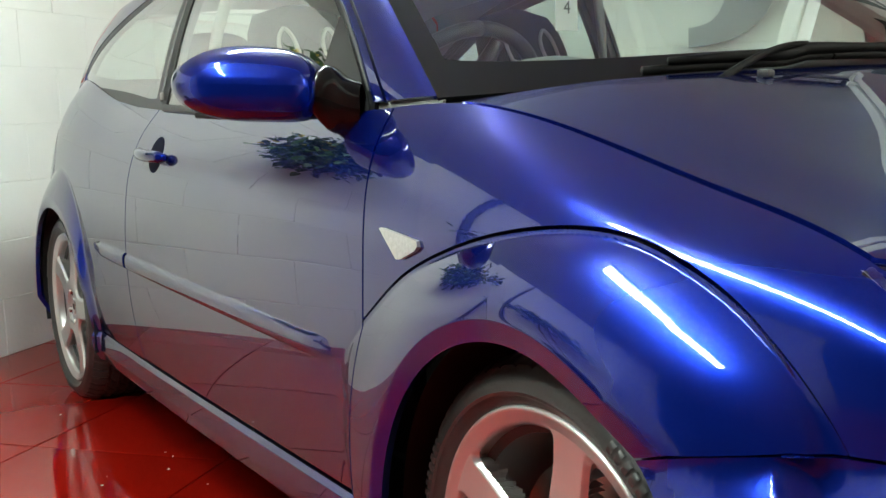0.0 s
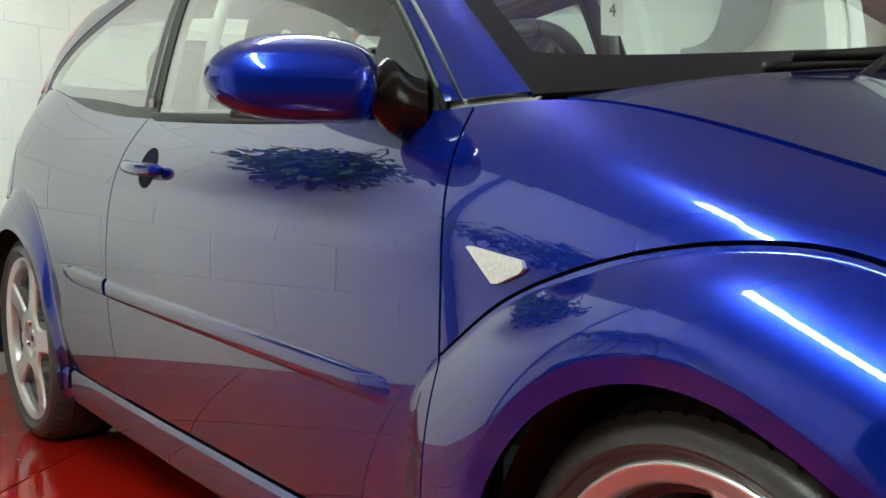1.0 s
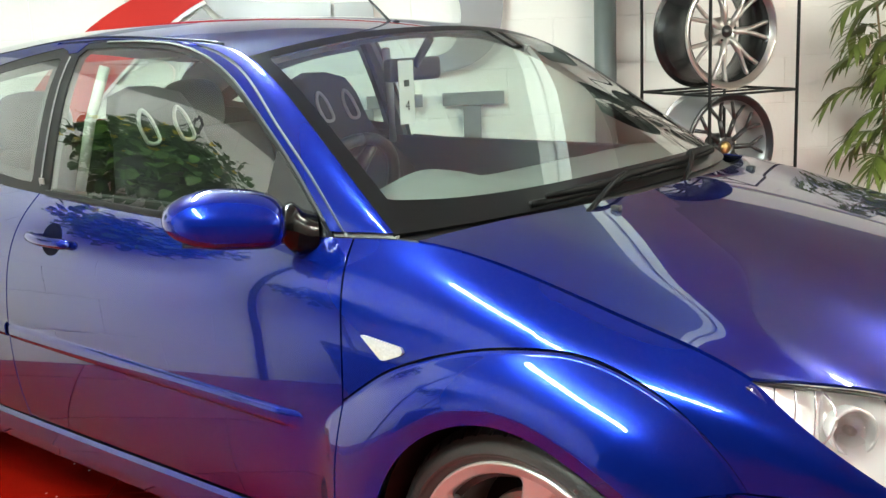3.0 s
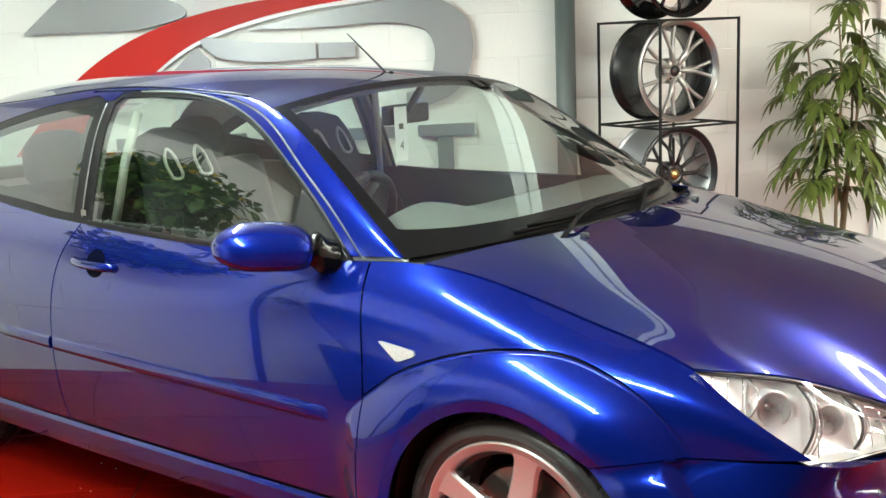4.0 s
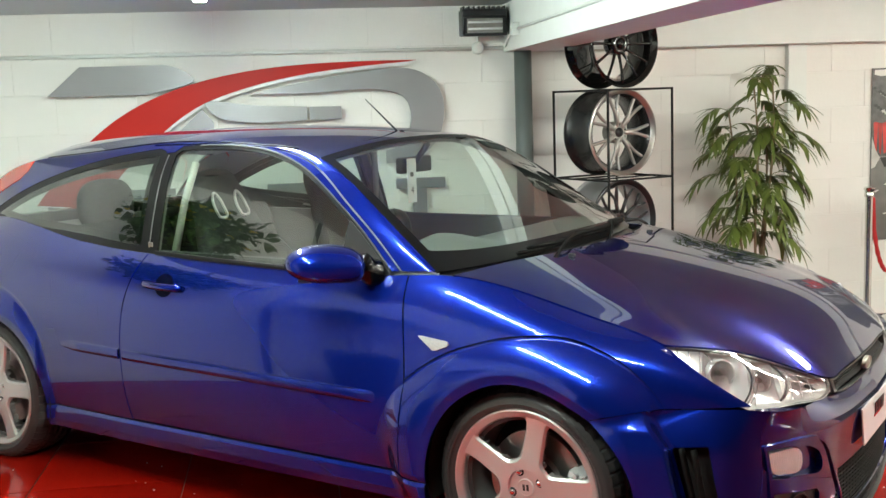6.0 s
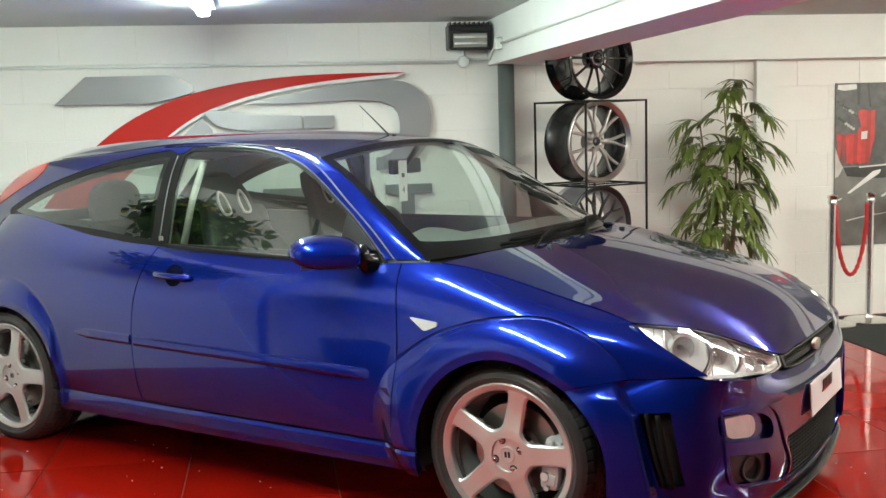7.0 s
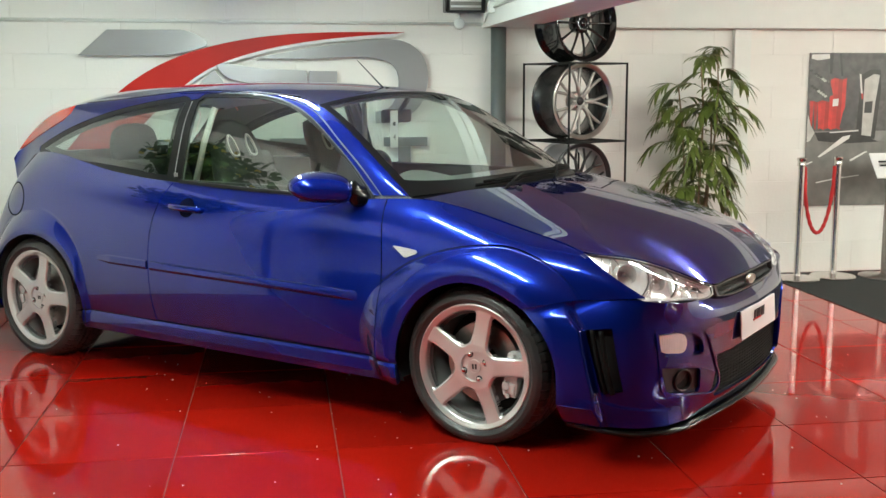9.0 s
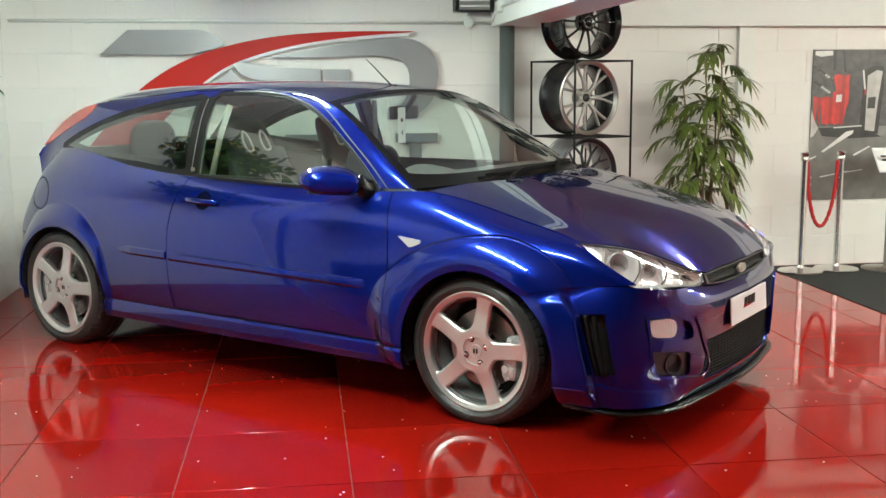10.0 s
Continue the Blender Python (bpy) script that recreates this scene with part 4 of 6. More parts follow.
# wheel wells, floor pan and sill bottoms
for cx in (0.018, -2.575):
    n = 40
    a = np.linspace(-0.25, math.pi + 0.25, n)
    wide = [0.352 + (0.040 * min(1, max(0, (1.25 - t) / 1.0)) if cx > 0 else 0) for t in a]
    ring = np.array([[(cx + w_ * math.cos(t), y, 0.30 + w_ * math.sin(t)) for t, w_ in zip(a, wide)] for y in (-0.825, -0.52)])
    cap_ = np.array([[(cx + r * w_ * math.cos(t), -0.52, 0.30 + r * w_ * math.sin(t)) for t, w_ in zip(a, wide)] for r in (1, 0.03)])
    both("wheel_arch_liner", *merge(sheet(ring), sheet(cap_)), MATT, depth=0)
bm = bmesh.new()
add_box(bm, (-1.29, 0, 0.27), (1.82, 1.56, 0.16), 0.02)
add_box(bm, (-1.3, 0, 0.36), (3.9, 0.98, 0.26), 0.02)
part("floor_pan", bm_mesh("floor_pan", bm, MATT, False), car)


# ---- lamps, grilles and fittings of the car ----
def headlamp():
    """Clear lens over a bright stepped reflector with two round units."""
    n, m = 200, 44
    sgn = np.linspace(0, 1, n)
    up_i = np.linspace(1.0, 0.520, n)
    edge = BON[-1]
    S_ = np.linspace(-1, 1, edge.shape[0])
    upper = np.c_[np.interp(up_i, S_, edge[:, 0]), -np.interp(up_i, S_, np.abs(edge[:, 1])), np.interp(up_i, S_, edge[:, 2])] + (0.002, 0, -0.005)
    lower = along([(0.432, -0.768, 0.764), (0.52, -0.774, 0.706), (0.60, -0.774, 0.652), (0.656, -0.762, 0.623), (0.72, -0.672, 0.608), (0.768, -0.54, 0.597), (0.793, -0.42, 0.590), (0.796, -0.388, 0.598)], n)
    w = np.linspace(0, 1, m)
    P = lower[:, None, :] + (upper - lower)[:, None, :] * w[None, :, None]
    bulge = np.sin(np.pi * sgn)[:, None] ** 0.7 * np.sin(np.pi * w)[None, :] * 0.014
    P += bulge[..., None] * np.array([0.62, -0.48, 0.45])
    F = outward(*sheet(P), (1, -1, 0.5))[1]
    lens, lens_l = both("headlamp_lens", P.reshape(-1, 3), F, LENS, "clear headlamp lens", 0.0)
    # the bright housing: a flat wing behind, two deep round bowls, and a trough with level steps by the grille
    into = np.array([0.80, -0.45, 0.15])
    s_, w_ = sgn[:, None], w[None, :]
    round_ = np.sin(np.pi * np.clip(w_, 0.02, 0.98)) ** 0.5
    deep = 0.010 + 0.030 * np.clip(s_ / 0.22, 0, 1) * round_
    for c_, half, d_ in ((0.335, 0.105, 0.055), (0.540, 0.085, 0.048)):
        deep = np.maximum(deep, 0.014 + d_ * np.sqrt(np.clip(1 - ((s_ - c_) / half) ** 2, 0, 1)) * round_)
    trough = 0.016 + 0.034 * np.clip((s_ - 0.63) / 0.02, 0, 1) * np.clip((0.99 - s_) / 0.12, 0, 1) * round_ + 0.006 * np.floor(w_ * 4.0) / 4
    deep = np.where(s_ > 0.63, trough, deep) * np.clip(np.minimum(w_, 1 - w_) * 14, 0.12, 1)
    Q = P - deep[..., None] * into
    V, F = outward(*sheet(Q), (1, -1, 0.5))
    for body, ob in zip((V, V * (1, -1, 1)), (lens, lens_l)):
        part("lamp_housing", sharp(mesh_of("lamp_housing", body, F if ob is lens else F[:, ::-1], REFLECT), 30), ob, "bright silver lamp housing")
    rim_w = np.minimum(np.minimum(w, 1 - w)[None, :] * np.linalg.norm(upper - lower, axis=1)[:, None], np.minimum(sgn, 1 - sgn)[:, None] * 0.45).ravel()
    Vr, Fr = clip(P.reshape(-1, 3) - (0.004, -0.003, 0.002), outward(*sheet(P), (1, -1, 0.5))[1], rim_w - 0.0055)
    both("headlamp_seal", Vr, Fr, TRIM, depth=0.006)

    def pair(name, V, F, mat, label=""):
        part(name, mesh_of(name, V, F, mat), lens, label)
        part(name, mesh_of(name, *flip(V, F), mat), lens_l, label)

    def across(k, d, lo=2, hi=2):
        return P[int(k * (n - 1))][lo:m - hi] - into * d
    # dark hoops that close each bowl towards the grille, and bright ones beside them
    for k, r, mat in ((0.425, 0.0030, ANTHRACITE), (0.438, 0.0022, CHROME), (0.622, 0.0034, ANTHRACITE), (0.634, 0.0022, CHROME), (0.235, 0.0022, CHROME), (0.455, 0.0016, CHROME)):
        line = across(k, 0.0)
        e_ = np.linspace(-1, 1, len(line))
        line = line - into * (0.012 + 0.020 * (e_ ** 2))[:, None] + np.c_[0.012 * (1 - e_ ** 2), 0.012 * (1 - e_ ** 2), 0 * e_]
        pair("lamp_hoop", *tube(line, r, 8), mat)
    turn = Matrix.Rotation(radians(46), 3, "Z") @ Matrix.Rotation(radians(-8), 3, "X")

    def at(c, prof, seg=48):
        V, F = lathe(prof, seg)
        return np.array([tuple(turn @ Vector(p_) + Vector(c)) for p_ in V]), F
    for k, r in ((0.335, 0.036), (0.540, 0.030)):
        c = P[int(k * (n - 1)), m // 2] - into * 0.040
        pair("lamp_unit", *at(c, [(0.006, 0.020), (r * 0.5, 0.018), (r * 0.78, 0.008), (r * 0.93, -0.006), (r, -0.010), (r + 0.003, -0.007), (r + 0.003, 0.022)]), LAMPSILVER, "round chrome lamp unit")
        pair("unit_glass", *at(c, [(0.0, -0.018), (r * 0.40, -0.015), (r * 0.66, -0.007), (r * 0.74, 0.004), (r * 0.72, 0.016)], 32), LENS)
        pair("bulb", *at(c, [(0.0, -0.004), (0.006, -0.002), (0.008, 0.004), (0.008, 0.020)], 20), STEEL)
    # upright chrome ribs between the bowls and the wing's tip
    for k in (0.10, 0.16, 0.215, 0.475, 0.70, 0.77, 0.85):
        line = across(k, 0.020, 3, 3)
        pair("reflector_rib", *tube(line, 0.0017, 6), CHROME)
    # level bars in the trough by the grille and a small indicator bulb
    for f_ in (0.30, 0.58, 0.80):
        row = P[int(0.66 * n):int(0.93 * n), int(f_ * m)] - into * 0.026
        pair("reflector_step", *tube(row, 0.0026, 6), CHROME)
    pair("bulb", *at(P[int(0.80 * n), m // 2] - into * 0.030, [(0.0, -0.010), (0.006, -0.007), (0.009, 0.0), (0.009, 0.018)], 20), CHROME)


headlamp()


def bumper_patch(outline, push, n=40):
    """A piece of the bumper's skin inside an outline in (y, z), moved along x."""
    d = poly_dist(yz, outline)
    return clip(BV + (push, 0, 0), BF, np.where(BV[:, 0] > 0.6, d, 1))


# upper grille with its frame and oval badge
n, m = 81, 16
S_ = np.linspace(-1, 1, n)
edge = np.c_[np.interp(S_ * 0.510, np.linspace(-1, 1, BON.shape[1]), BON[-1, :, 0]), S_ * 0.378, np.interp(S_ * 0.510, np.linspace(-1, 1, BON.shape[1]), BON[-1, :, 2])]
low = np.c_[np.full(n, 0.816) - 0.016 * np.abs(S_) ** 2.5, S_ * 0.362, 0.566 + 0.020 * np.abs(S_) ** 4]
w = np.linspace(0, 1, m)
P = low[:, None] + (edge - low)[:, None] * w[None, :, None]
P[..., 2] -= 0.006 * w
V, F = outward(*sheet(P), (1, 0, 0))
bd = (np.maximum(np.abs(np.repeat(S_, m)) - 0.955, np.abs(np.tile(w, n) - 0.5) * 0.16 / 0.5 - 0.134))
grille = part("grille_frame", mesh_of("grille_frame", *turned(*clip(V, F, -bd), 0.018), material("grille_grey", (0.055, 0.054, 0.053), 0.4, spec=0.5)), car, "dark grey grille surround")
part("grille_backing", mesh_of("grille_backing", V - (0.03, 0, 0), F, MATT), grille)
for k in np.linspace(0.22, 0.80, 6):
    line = low + (edge - low) * k - (0.018, 0, 0.0)
    part("grille_bar", mesh_of("grille_bar", *tube(line[5:-5], 0.0028, 6), MATT), grille)
V, F = lathe([(0.0, -0.006), (0.7, -0.005), (0.86, -0.003), (0.9, -0.008), (1.0, -0.006), (1.0, 0.006)], 40)
V = np.array(V) * (0.046, 1, 0.019)
V = np.c_[0.814 - V[:, 1], V[:, 0], V[:, 2] + 0.598]
part("badge", mesh_of("badge", V, F, material("pale_badge", (0.42, 0.41, 0.34), 0.3, metal=0.4)), car, "small oval pale badge")

# lower grille mesh: a real lattice behind the opening
bm = bmesh.new()
V, F = bumper_patch(np.array([(-0.44, 0.19), (-0.42, 0.39), (0.02, 0.40), (0.02, 0.19)]), -0.045)
both("grille_shadow", V, F, MATT, depth=0)
bars = []
for z in np.arange(0.212, 0.385, 0.0125):
    k = np.linspace(-0.44, 0.44, 41)
    bars.append(tube(np.c_[0.849 - 0.022 - 0.18 * k ** 2, k, np.full(41, z)], 0.0026, 5))
for y in np.arange(-0.43, 0.44, 0.03):
    x = 0.849 - 0.024 - 0.18 * y * y
    bars.append(tube([(x, y, 0.205), (x, y, 0.29), (x, y, 0.385)], 0.0018, 4))
part("lower_grille", mesh_of("lower_grille", *merge(*bars), material("mesh_black", (0.006, 0.006, 0.006), 0.6, spec=0.2)), car, "black mesh in the lower intake")

# fog lamp, air duct and raised surround
REC = along([(-0.757, 0.512), (-0.747, 0.42), (-0.736, 0.33), (-0.712, 0.275), (-0.650, 0.245), (-0.54, 0.234), (-0.44, 0.232), (-0.420, 0.248), (-0.446, 0.345), (-0.486, 0.430), (-0.535, 0.490), (-0.60, 0.508), (-0.68, 0.512)], 90, True)[:-1]
REC = REC + (0.030, 0)
d_in = poly_dist(yz, REC)
ring = np.abs(d_in + 0.004) - 0.005
V, F = clip(BV + np.c_[0.006 * np.ones(len(BV)), -0.003 * np.ones(len(BV)), np.zeros(len(BV))], BF, np.where(BV[:, 0] > 0.6, ring, 1))
both("intake_surround", V, F, PAINT, depth=0.008)
FOG = along([(-0.755, 0.492), (-0.69, 0.492), (-0.636, 0.478), (-0.626, 0.445), (-0.634, 0.416), (-0.70, 0.412), (-0.742, 0.424), (-0.756, 0.46)], 50, True)[:-1]
FOG = np.array((-0.646, 0.453)) + (FOG - np.array((-0.690, 0.453))) * (0.90, 0.86)
IN = np.array((-0.92, 0.39, 0.0))


def sunk(outline, depth, grow=0.0):
    d = poly_dist(yz, outline) - grow
    return clip(BV + IN * depth, BF, np.where(BV[:, 0] > 0.6, d, 1))


both("fog_recess", *sunk(HOLE, 0.022, 0.012), PAINT, depth=0)
both("fog_lamp", *sunk(FOG, 0.003), flutes("fluted_lens"), "white fluted fog lamp", 0.018)
both("air_duct", *sunk(DUCT, 0.014, 0.010), BLACK, "black brake duct", 0.0)
V, F = lathe([(0.033, 0.040), (0.034, 0.010), (0.036, -0.006), (0.041, -0.008), (0.044, 0.000), (0.044, 0.012)], 40)
V = np.array([tuple(Matrix.Rotation(radians(62), 3, "Z") @ Vector(p_)) for p_ in V]) + np.array((0.764, -0.594, 0.308)) + IN * 0.008
both("duct_ring", V, F, BLACK, "", 0)
V, F = lathe([(0.0, 0.0), (0.034, 0.0)], 32)
V = np.array([tuple(Matrix.Rotation(radians(62), 3, "Z") @ Vector(p_)) for p_ in V]) + np.array((0.764, -0.594, 0.308)) + IN * 0.0125
both("duct_bore", V, F, MATT, "", 0)
# side vent slats
for k in (0.25, 0.62):
    x0, x1 = 0.487 + 0.095 * k, 0.547 + 0.072 * k
    P = [(x0, -0.842, 0.513), ((x0 + x1) / 2, -0.845, 0.40), (x1, -0.835, 0.288)]
    V, F = tube(along(P, 14), 0.009, 8)
    both("vent_slat", V, F, WIPER, "", 0)
# splitter: a flat blade that follows the bumper's foot
foot_ = along([(0.40, 0.806), (0.50, 0.802), (0.632, 0.774), (0.740, 0.672), (0.790, 0.46), (0.812, 0.26), (0.825, 0.0)], 70)
full = np.vstack([foot_ * (1, -1), foot_[::-1][1:]])
cen = np.array((0.20, 0.0))
way = (full - cen) / np.linalg.norm(full - cen, axis=1)[:, None]
grow = np.clip((full[:, 0] - 0.38) / 0.25, 0, 1)
sec = [(-0.06, 0.160), (-0.004, 0.157), (0.006, 0.153), (0.010, 0.148), (0.009, 0.141), (0.002, 0.136), (-0.10, 0.132)]
P = np.array([[(*(p_ + w_ * (o * (0.3 + 0.7 * g_))), z - 0.014 * g_) for o, z in sec] for p_, w_, g_ in zip(full, way, grow)])
part("splitter", sharp(mesh_of("splitter", *outward(*sheet(P), (1, 0, 0)), material("splitter_black", (0.004, 0.004, 0.004), 0.2, spec=0.35)), 40), car, "gloss black front splitter")
# show plate: white with plain bars for its marks
plate = part("number_plate", box("number_plate", (0.853, -0.005, 0.449), (0.006, 0.450, 0.113), WHITE, 0.003, Matrix.Rotation(radians(-4), 3, "Y")), car, "white show plate with small dark and red bars")
bm = bmesh.new()
for y, wd in ((-0.058, 0.030), (-0.015, 0.036), (0.036, 0.044)):
    add_box(bm, (0.8575, y, 0.467), (0.002, wd, 0.040), 0.0005)
part("mark", bm_mesh("mark", bm, BLACK, False), plate)
part("red_mark", box("red_mark", (0.8580, -0.035, 0.449), (0.002, 0.10, 0.006), SIGNRED, 0.0005), plate)
part("small_mark", box("small_mark", (0.8560, 0, 0.425), (0.002, 0.14, 0.012), SIGNGREY, 0.0005), plate)

# side repeater
REP = np.array([(-0.349, 0.747), (-0.338, 0.748), (-0.240, 0.738), (-0.234, 0.729), (-0.242, 0.722), (-0.280, 0.707), (-0.292, 0.706)])
d = poly_dist(xz(SV), REP)
V, F = clip(SV + (0, -0.006, 0), SF, d)
both("side_repeater", V, F, AMBER, "clear triangular side repeater", 0.006)


def side_y(x, z):
    i = np.abs(gx - x).argmin()
    return float(np.interp(z, side[i, ::-1, 2], side[i, ::-1, 1]))


# door handle: grip over a flat disc painted with a recess's shade, and a lock
def handle(parent, mirror):
    z0 = 0.828
    n = 40
    pts = np.array([(x, side_y(x, z0) - 0.004 - 0.024 * math.sin(math.pi * (x + 1.605) / 0.205) ** 0.6, z0 - 0.004 * (x + 1.5) / 0.1) for x in np.linspace(-1.602, -1.403, n)])
    V, F = tube(pts, [0.0145 if 3 < i < n - 4 else 0.0135 * (0.55 + 0.15 * min(i, n - 1 - i)) for i in range(n)], 14)
    cup = []
    for r in np.linspace(0.0, 1, 9):
        cup.append([(-1.500 + 0.047 * r * math.cos(t), side_y(-1.5 + 0.047 * r * math.cos(t), z0 + 0.042 * r * math.sin(t)) - 0.0012 + 0.0 * r, z0 + 0.042 * r * math.sin(t)) for t in np.linspace(0, 2 * math.pi, 33)])
    cv, cf = sheet(np.array(cup))
    if mirror:
        (V, F), (cv, cf) = flip(V, F), flip(cv, cf)
    h = part("door_handle", mesh_of("door_handle", V, F, PAINT), parent, "blue pull handle over a flat disc coloured as a shaded recess")
    part("handle_recess", mesh_of("handle_recess", cv, cf, material("recess_blue", (0.001, 0.002, 0.014), 0.6, spec=0.05)), parent)


handle(door_r, False)
handle(door_l, True)
# fuel flap on the quarter
ring = np.hypot(SV[:, 0] + 2.77, SV[:, 2] - 0.80)
V, F = clip(SV + (0, -0.0012, 0), SF, np.abs(ring - 0.083) - 0.0030)
part("fuel_flap_gap", mesh_of("fuel_flap_gap", V, F, MATT), quarter_r, "round fuel flap outline")
# small badge on the pillar trim
part("pillar_badge", box("pillar_badge", (-1.628, -0.753, 0.968), (0.024, 0.004, 0.018), STEEL, 0.002), car, "small silver badge")


# door mirror: shell, stalk and glass
def mirror(sign):
    c = Vector((-0.655, -0.905, 0.966))
    ax = Vector((-0.62, -0.78, 0.03)).normalized()
    fw = Vector((0.78, -0.62, 0.0)).normalized()
    upv = Vector((0, 0, 1))
    n, m = 56, 48
    P = np.zeros((n, m, 3))
    for i, k in enumerate(np.sin(np.linspace(-math.pi / 2, math.pi / 2, n))):
        out = max(0.0, 1 - abs(k) ** (2.15 if k > 0 else 7.0)) ** 0.5
        slim = 1 - (0.30 if k < 0 else 0.06) * k * k
        for j, t in enumerate(np.linspace(0, 2 * math.pi, m)):
            cs, sn = math.cos(t), math.sin(t)
            f = 0.086 * abs(cs) ** (1.0 if sn > 0 else 0.62) if cs > 0 else -0.030 * abs(cs) ** 0.4
            h = 0.064 * slim * abs(sn) if sn > 0 else -0.060 * abs(sn) ** 0.72
            P[i, j] = c + ax * (k * 0.128) + fw * f * (0.12 + 0.88 * out) + upv * (h * (0.03 + 0.97 * out) + 0.003 * k)
    V, F = sheet(P)
    gl = [c - fw * 0.032 + ax * (0.105 * math.cos(t)) + upv * 0.042 * math.sin(t) for t in np.linspace(0, 2 * math.pi, 25)[:-1]]
    sts = np.zeros((9, 24, 3))
    for i, (o, ry, rz) in enumerate(zip(along([tuple(c - ax * 0.112 - upv * 0.018 + fw * 0.012), tuple(c - ax * 0.140 - upv * 0.024 + fw * 0.004), (-0.562, -0.780, 0.930), (-0.556, -0.742, 0.920)], 9),
                                        np.linspace(0.040, 0.056, 9), [0.030, 0.044, 0.053, 0.055, 0.052, 0.047, 0.045, 0.045, 0.045])):
        for j, t in enumerate(np.linspace(0, 2 * math.pi, 24)):
            sts[i, j] = Vector(o) + fw * ry * math.copysign(abs(math.cos(t)) ** 0.7, math.cos(t)) + upv * rz * math.copysign(abs(math.sin(t)) ** 0.7, math.sin(t))
    st = sheet(sts)
    low = tube([c + ax * 0.09 - upv * 0.049 + fw * 0.015, c - upv * 0.0535 + fw * 0.02, c - ax * 0.12 - upv * 0.051 + fw * 0.015], 0.0055, 8)
    gm = (gl, [tuple(range(24))])
    if sign < 0:
        V, F = flip(V, F)
        st, low, gm = flip(*st), flip(*low), flip(*gm)
    shell = part("door_mirror", mesh_of("door_mirror", V, F, PAINT), car, "blue mirror shell on a black stalk")
    part("mirror_stalk", mesh_of("mirror_stalk", *st, material("stalk_black", (0.004, 0.004, 0.004), 0.14, spec=0.35)), shell, "gloss black mirror stalk")
    part("mirror_glass", mesh_of("mirror_glass", *gm, CHROME, False), shell)
    part("mirror_edge", mesh_of("mirror_edge", *low, BLACK), shell)


mirror(1)
mirror(-1)

# aerial, wipers and the scuttle
V, F = tube(along([(-0.990, 0.02, 1.345), (-1.06, 0.0, 1.418), (-1.132, -0.02, 1.492)], 12), list(np.linspace(0.0042, 0.002, 12)), 8)
V2, F2 = lathe([(0.0, 0.016), (0.010, 0.013), (0.016, 0.002), (0.018, -0.012)], 20, "z")
part("aerial", mesh_of("aerial", *merge((V, F), (np.array(V2) + (-0.985, 0.02, 1.348), F2)), BLACK), car, "short black roof aerial")


def on_screen(s, k):
    """A place on the windscreen: s across, k up."""
    i = k * (WP.shape[0] - 1)
    j = (s + 1) / 2 * (WP.shape[1] - 1)
    return Vector(WP[int(round(i)), int(round(j))])


def wiper(s0, k0, s1, k1, base, hold):
    line = [on_screen(s0 + (s1 - s0) * t, k0 + (k1 - k0) * t) + Vector((0.012, 0, 0.008)) for t in np.linspace(0, 1, 14)]
    blade = tube(line, 0.008, 6)
    spine = tube([p_ + Vector((0.004, 0, 0.012)) for p_ in line[1:-1]], [0.006 + 0.005 * math.sin(math.pi * t) for t in np.linspace(0, 1, 12)], 6)
    mid = line[int(hold * 13)]
    arm = tube(along([tuple(base), tuple(base.lerp(mid, 0.35) + Vector((0.012, 0, 0.022))), tuple(base.lerp(mid, 0.8) + Vector((0.010, 0, 0.026))), tuple(mid + Vector((0.006, 0, 0.020)))], 16), list(np.linspace(0.007, 0.004, 16)), 8)
    hub_ = lathe([(0.0, 0.010), (0.008, 0.009), (0.011, 0.0), (0.011, -0.02)], 16, "z")
    w_ = part("wiper", mesh_of("wiper", *merge(blade, spine), WIPER), car, "black windscreen wiper")
    part("wiper_arm", mesh_of("wiper_arm", *merge(arm, (np.array(hub_[0]) + tuple(base), hub_[1])), WIPER), w_)


wiper(-0.62, 0.012, 0.10, 0.040, Vector((-0.085, -0.43, 0.935)), 0.55)
wiper(-0.14, 0.035, 0.58, 0.05, Vector((-0.085, 0.02, 0.950)), 0.55)
P = np.zeros((61, 6, 3))
for i, s in enumerate(np.linspace(-1, 1, 61)):
    x0 = -0.345 + 0.215 * (1 - abs(s) ** 2.2)
    x1 = -0.265 + 0.215 * (1 - abs(s) ** 2.2)
    for j, k in enumerate(np.linspace(0, 1, 6)):
        P[i, j] = (x0 + (x1 - x0) * k, 0.73 * s, 0.928 + 0.026 * (1 - s * s) - 0.02 * math.sin(math.pi * k) - 0.012 * k)
part("scuttle_panel", mesh_of("scuttle_panel", *sheet(P), BLACK), car, "black plastic scuttle")
for y in (-0.36, 0.30):
    part("washer_jet", box("washer_jet", (-0.03 - 0.12 * y * y, y, 0.962 - 0.03 * abs(y)), (0.022, 0.016, 0.012), BLACK, 0.004), car)


